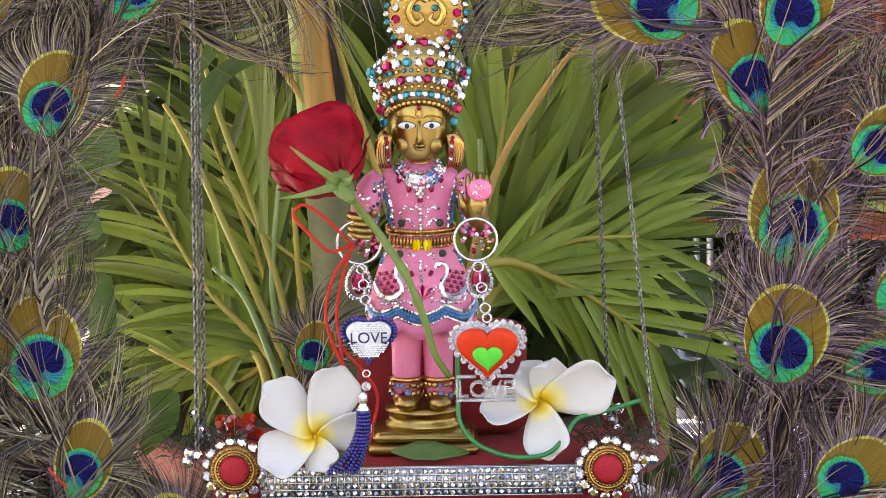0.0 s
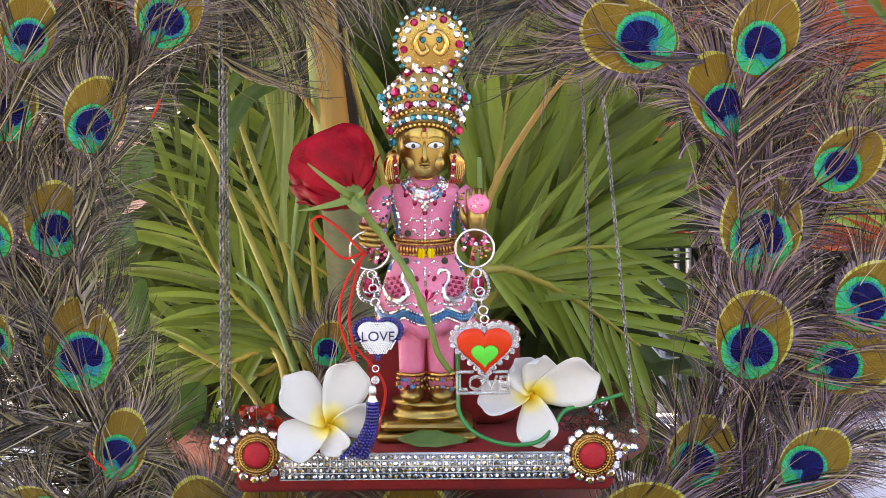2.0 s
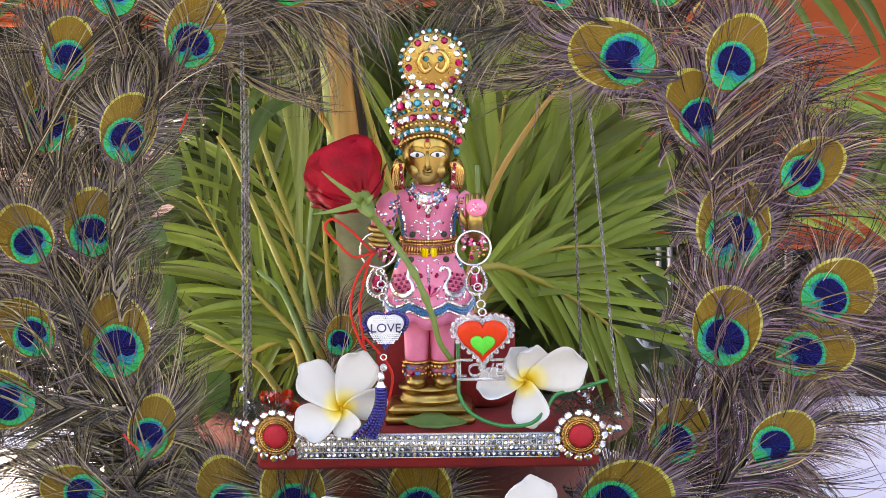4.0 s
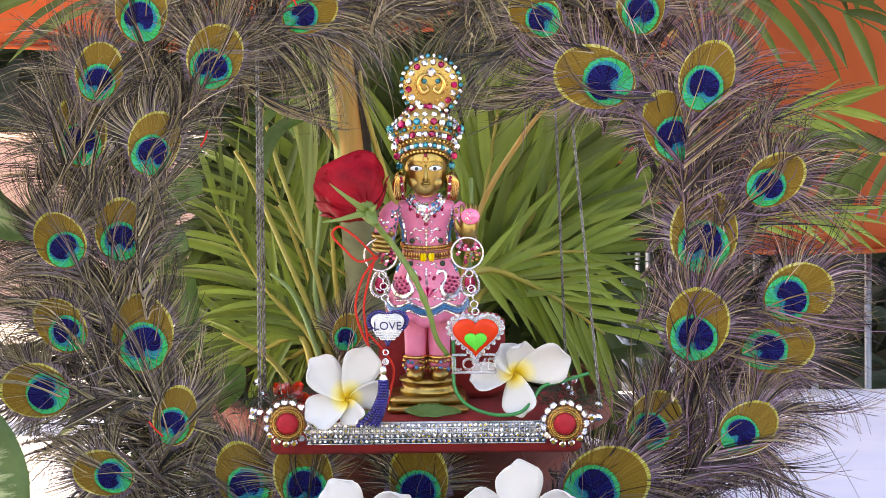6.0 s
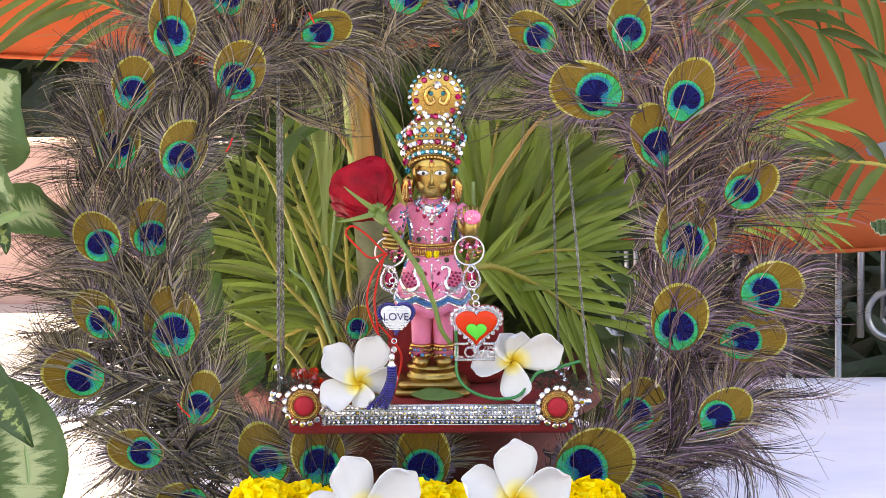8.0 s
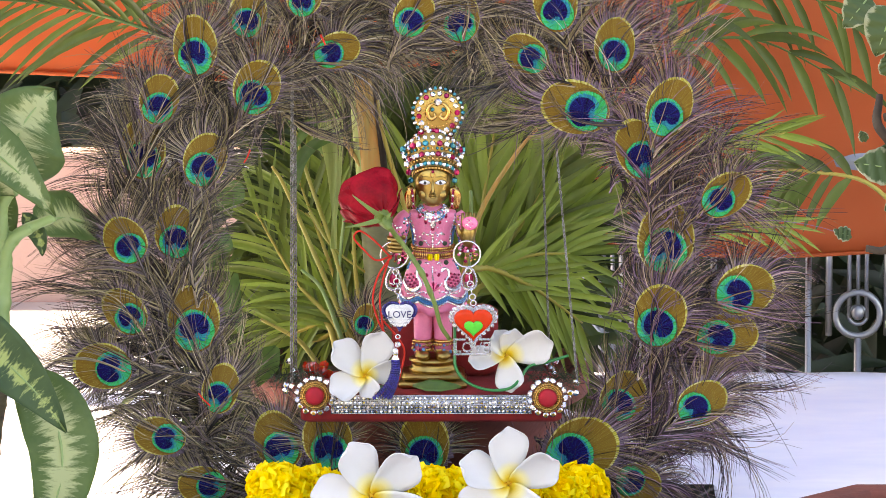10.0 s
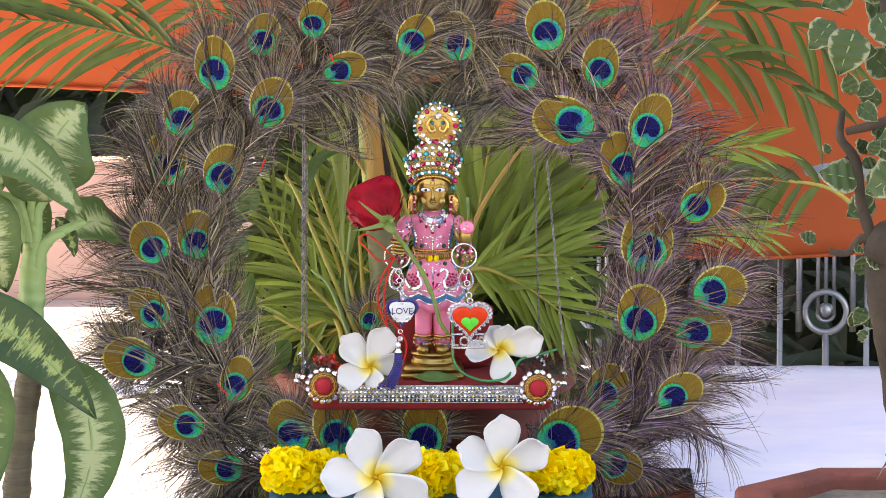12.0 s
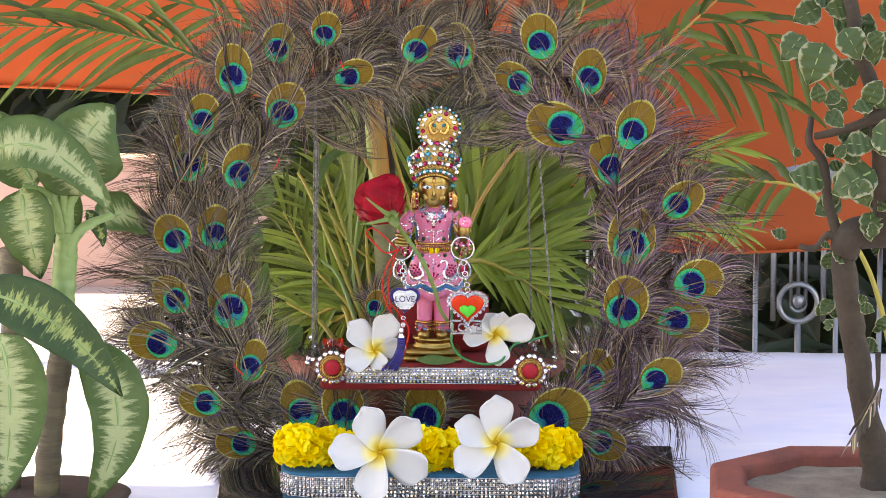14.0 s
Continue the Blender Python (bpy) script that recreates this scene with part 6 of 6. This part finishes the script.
shrub = thing("potted_shrub", (0.409, -0.358, -0.003), "old woody shrub with small cream-edged leaves in a terracotta pot", "plant")
o2 = Vector((0.409, -0.358, 0.0))
g = Shape()
def octo(R, z, turn=22.5):
    R = R * 1.083
    return [(R * math.cos(radians(45 * i + turn)), R * math.sin(radians(45 * i + turn)), z) for i in range(8)]
g.rings([octo(0.105, 0), octo(0.122, 0.05), octo(0.128, 0.052), octo(0.133, 0.056), octo(0.134, 0.060), octo(0.134, 0.096), octo(0.131, 0.100), octo(0.104, 0.101), octo(0.100, 0.098), octo(0.097, 0.08)])
pot = part("pot", g, M_TERRA, shrub, "octagonal terracotta pot", smooth=False)
bv = pot.modifiers.new("round", "BEVEL")
bv.width, bv.segments = 0.003, 2
g = Shape()
rows = []
for i in range(9):
    R = 0.107 * (1 - i / 8.02)
    rows.append([(R * math.cos(2 * math.pi * j / 28), R * math.sin(2 * math.pi * j / 28), 0.086 + 0.006 * (i / 8) + 0.003 * noise.noise(Vector((R * 60 * math.cos(j), R * 60 * math.sin(j), 1)))) for j in range(28)])
g.rings(rows, cap=False)
part("soil", g, M_SOIL, shrub, "dry grey soil")
def limb(pts, rad, n=12):
    g = Shape()
    line = smooth_line([Vector(p) - o2 for p in pts], 7)
    line = [p + Vector((0.0012 * noise.noise(p * 60), 0, 0.001 * noise.noise(p * 45))) for p in line]
    g.tube(line, [float(np.interp(i / (len(line) - 1), [k / (len(rad) - 1) for k in range(len(rad))], rad)) * (1 + 0.10 * noise.noise(p * 90)) for i, p in enumerate(line)], n=n)
    return part("branch", g, M_BARK, shrub)
limb([RP(1550, 870), RP(1545, 790), RP(1520, 700), RP(1500, 580), RP(1480, 470), RP(1475, 410)], [0.024, 0.017, 0.0125, 0.0125, 0.013, 0.0115], 16)
limb([RP(1475, 415), RP(1490, 380), RP(1560, 370, 0.01), RP(1640, 350, 0.02)], [0.014, 0.016, 0.018, 0.019], 16)
limb([RP(1482, 420), RP(1452, 380), RP(1425, 405), RP(1395, 402)], [0.006, 0.0045, 0.0035, 0.003])
limb([RP(1545, 375), RP(1540, 250), RP(1525, 130), RP(1500, 60), RP(1480, -40)], [0.010, 0.0095, 0.0085, 0.0075, 0.007])
limb([RP(1422, 205), RP(1480, 190, -0.01), RP(1540, 165, -0.01), RP(1600, 130)], [0.0035, 0.0045, 0.0055, 0.006])
limb([RP(1540, 590, -0.01), RP(1535, 660, -0.02), RP(1490, 740, -0.02)], [0.003, 0.002, 0.001], 7)
limb([RP(1415, 170, 0.01), RP(1412, 215), RP(1435, 250), RP(1450, 330), RP(1470, 400)], [0.003, 0.004, 0.0045, 0.005, 0.006])
r = random.Random(77)
leafs = [(1405, 30, 30, -130), (1440, 45, 40, -110), (1475, 20, 32, -60), (1435, 150, 18, 100), (1485, 160, 20, 170), (1520, 150, 24, 60), (1530, 200, 34, -20), (1535, 270, 44, -150), (1450, 290, 34, 170),
         (1500, 290, 26, -60), (1555, 120, 30, 30), (1550, 60, 30, 60), (1380, 390, 14, 160), (1400, 245, 9, 120), (1530, 345, 26, -90), (1560, 330, 30, -20)]
def round_leaf(u, v, size, turn, d):
    a = radians(turn)
    b = Vector(RP(u, v, d))
    L = size * 0.00105
    t = b + Vector((math.cos(a) * L, r.uniform(-0.35, 0.1) * L, math.sin(a) * L))
    ob = big_leaf(shrub, b, b.lerp(t, 0.5) + Vector((0, -0.25 * L, 0.1 * L)), t, L * 0.46, face=(r.uniform(-0.4, 0.4), -1, r.uniform(0.0, 0.7)), material=M_VARI, fold=0.12)
for u, v, size, turn in leafs:
    round_leaf(u - 8, v, size, turn, r.uniform(-0.03, 0.0))
for _ in range(64):
    t = r.random()
    u, v = (1475 + r.uniform(-55, 95), r.uniform(-30, 330)) if t < 0.68 else (1462 + r.uniform(-28, 34), r.uniform(400, 560)) if t < 0.82 else (1530 + r.uniform(-30, 60), r.uniform(380, 640))
    round_leaf(u, v, r.uniform(12, 34) if v < 350 else r.uniform(7, 17), r.uniform(0, 360), r.uniform(-0.03, 0.06))
g = Shape()   # dry drooping twig at the side of the pot
for i in range(26):
    p = Vector(RP(1545 - 2 * i, 655 + 3.6 * i, -0.03)) - o2
    for sd in (-1, 1):
        q = p + Vector((-0.012 + 0.010 * (sd > 0), -0.003, -0.020)) * r.uniform(0.7, 1.2)
        g.strand([p, p.lerp(q, 0.5) + Vector((0, 0, 0.002)), q], 0.0022)
part("dry_frond", g, M_BARB, shrub, "withered purple-brown frond")

# ---- palm fronds that hang in from above ----
def TP(u, v, y):   # plan of the fronds before the tarpaulin, in an upright plane
    k = (10.242 + 0.978 * y) / 17957
    return Vector((0.0023 + (u - 767) * k, 0.0, 0.296 - (v - 351) * k * 1.022 - 0.2126 * y))


def hung_frond(y, pts, count, length, width, droop, angle, start=0.1, label="arching areca palm frond in front of the tarpaulin", sides=(-1, 1), **more):
    top = thing("palm_frond", (0, y, 0), label, "palm frond")
    frond(top, [TP(u, v, y) for u, v in pts], count, length, width, r, droop=droop, angle=angle, start=start, sides=sides, name="hanging_frond", **more)


r = random.Random(9)
hung_frond(0.54, [(400, 120), (290, 78), (150, 50), (-70, 45)], 17, 0.135, 0.0034, 0.6, 40, stalk=M_LEAF, thick=0.0022)
hung_frond(0.56, [(470, 60), (380, 20), (260, -10), (120, -30)], 9, 0.10, 0.0034, 0.6, 45, stalk=M_LEAF, thick=0.0022)
hung_frond(0.58, [(1075, 150), (1160, 112), (1270, 112), (1420, 190)], 8, 0.085, 0.0042, 0.9, 46, start=0.2, stalk=M_LEAF, thick=0.0022)
hung_frond(0.60, [(1120, 60), (1230, 30), (1330, 40), (1420, 100)], 7, 0.085, 0.0040, 0.9, 48, start=0.25, stalk=M_LEAF, thick=0.0022)
hung_frond(0.55, [(1600, 700), (1540, 470), (1440, 335), (1340, 308), (1275, 305)], 8, 0.075, 0.0050, 1.1, 62, start=0.58)
hung_frond(0.50, [(1080, 160), (1160, 85), (1275, -20)], 6, 0.06, 0.0042, 0.7, 50, start=0.3, label="areca palm frond with a yellow-orange stalk", stalk=M_SHEATH, thick=0.0032)
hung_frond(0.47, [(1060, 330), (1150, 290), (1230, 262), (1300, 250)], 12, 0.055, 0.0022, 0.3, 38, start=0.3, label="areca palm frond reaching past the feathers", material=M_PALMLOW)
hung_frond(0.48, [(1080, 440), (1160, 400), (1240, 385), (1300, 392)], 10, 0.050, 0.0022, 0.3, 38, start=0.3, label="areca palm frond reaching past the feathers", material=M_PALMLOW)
hung_frond(0.46, [(960, 110), (1010, 40), (1040, -40)], 8, 0.07, 0.0038, 0.4, 40, start=0.1)
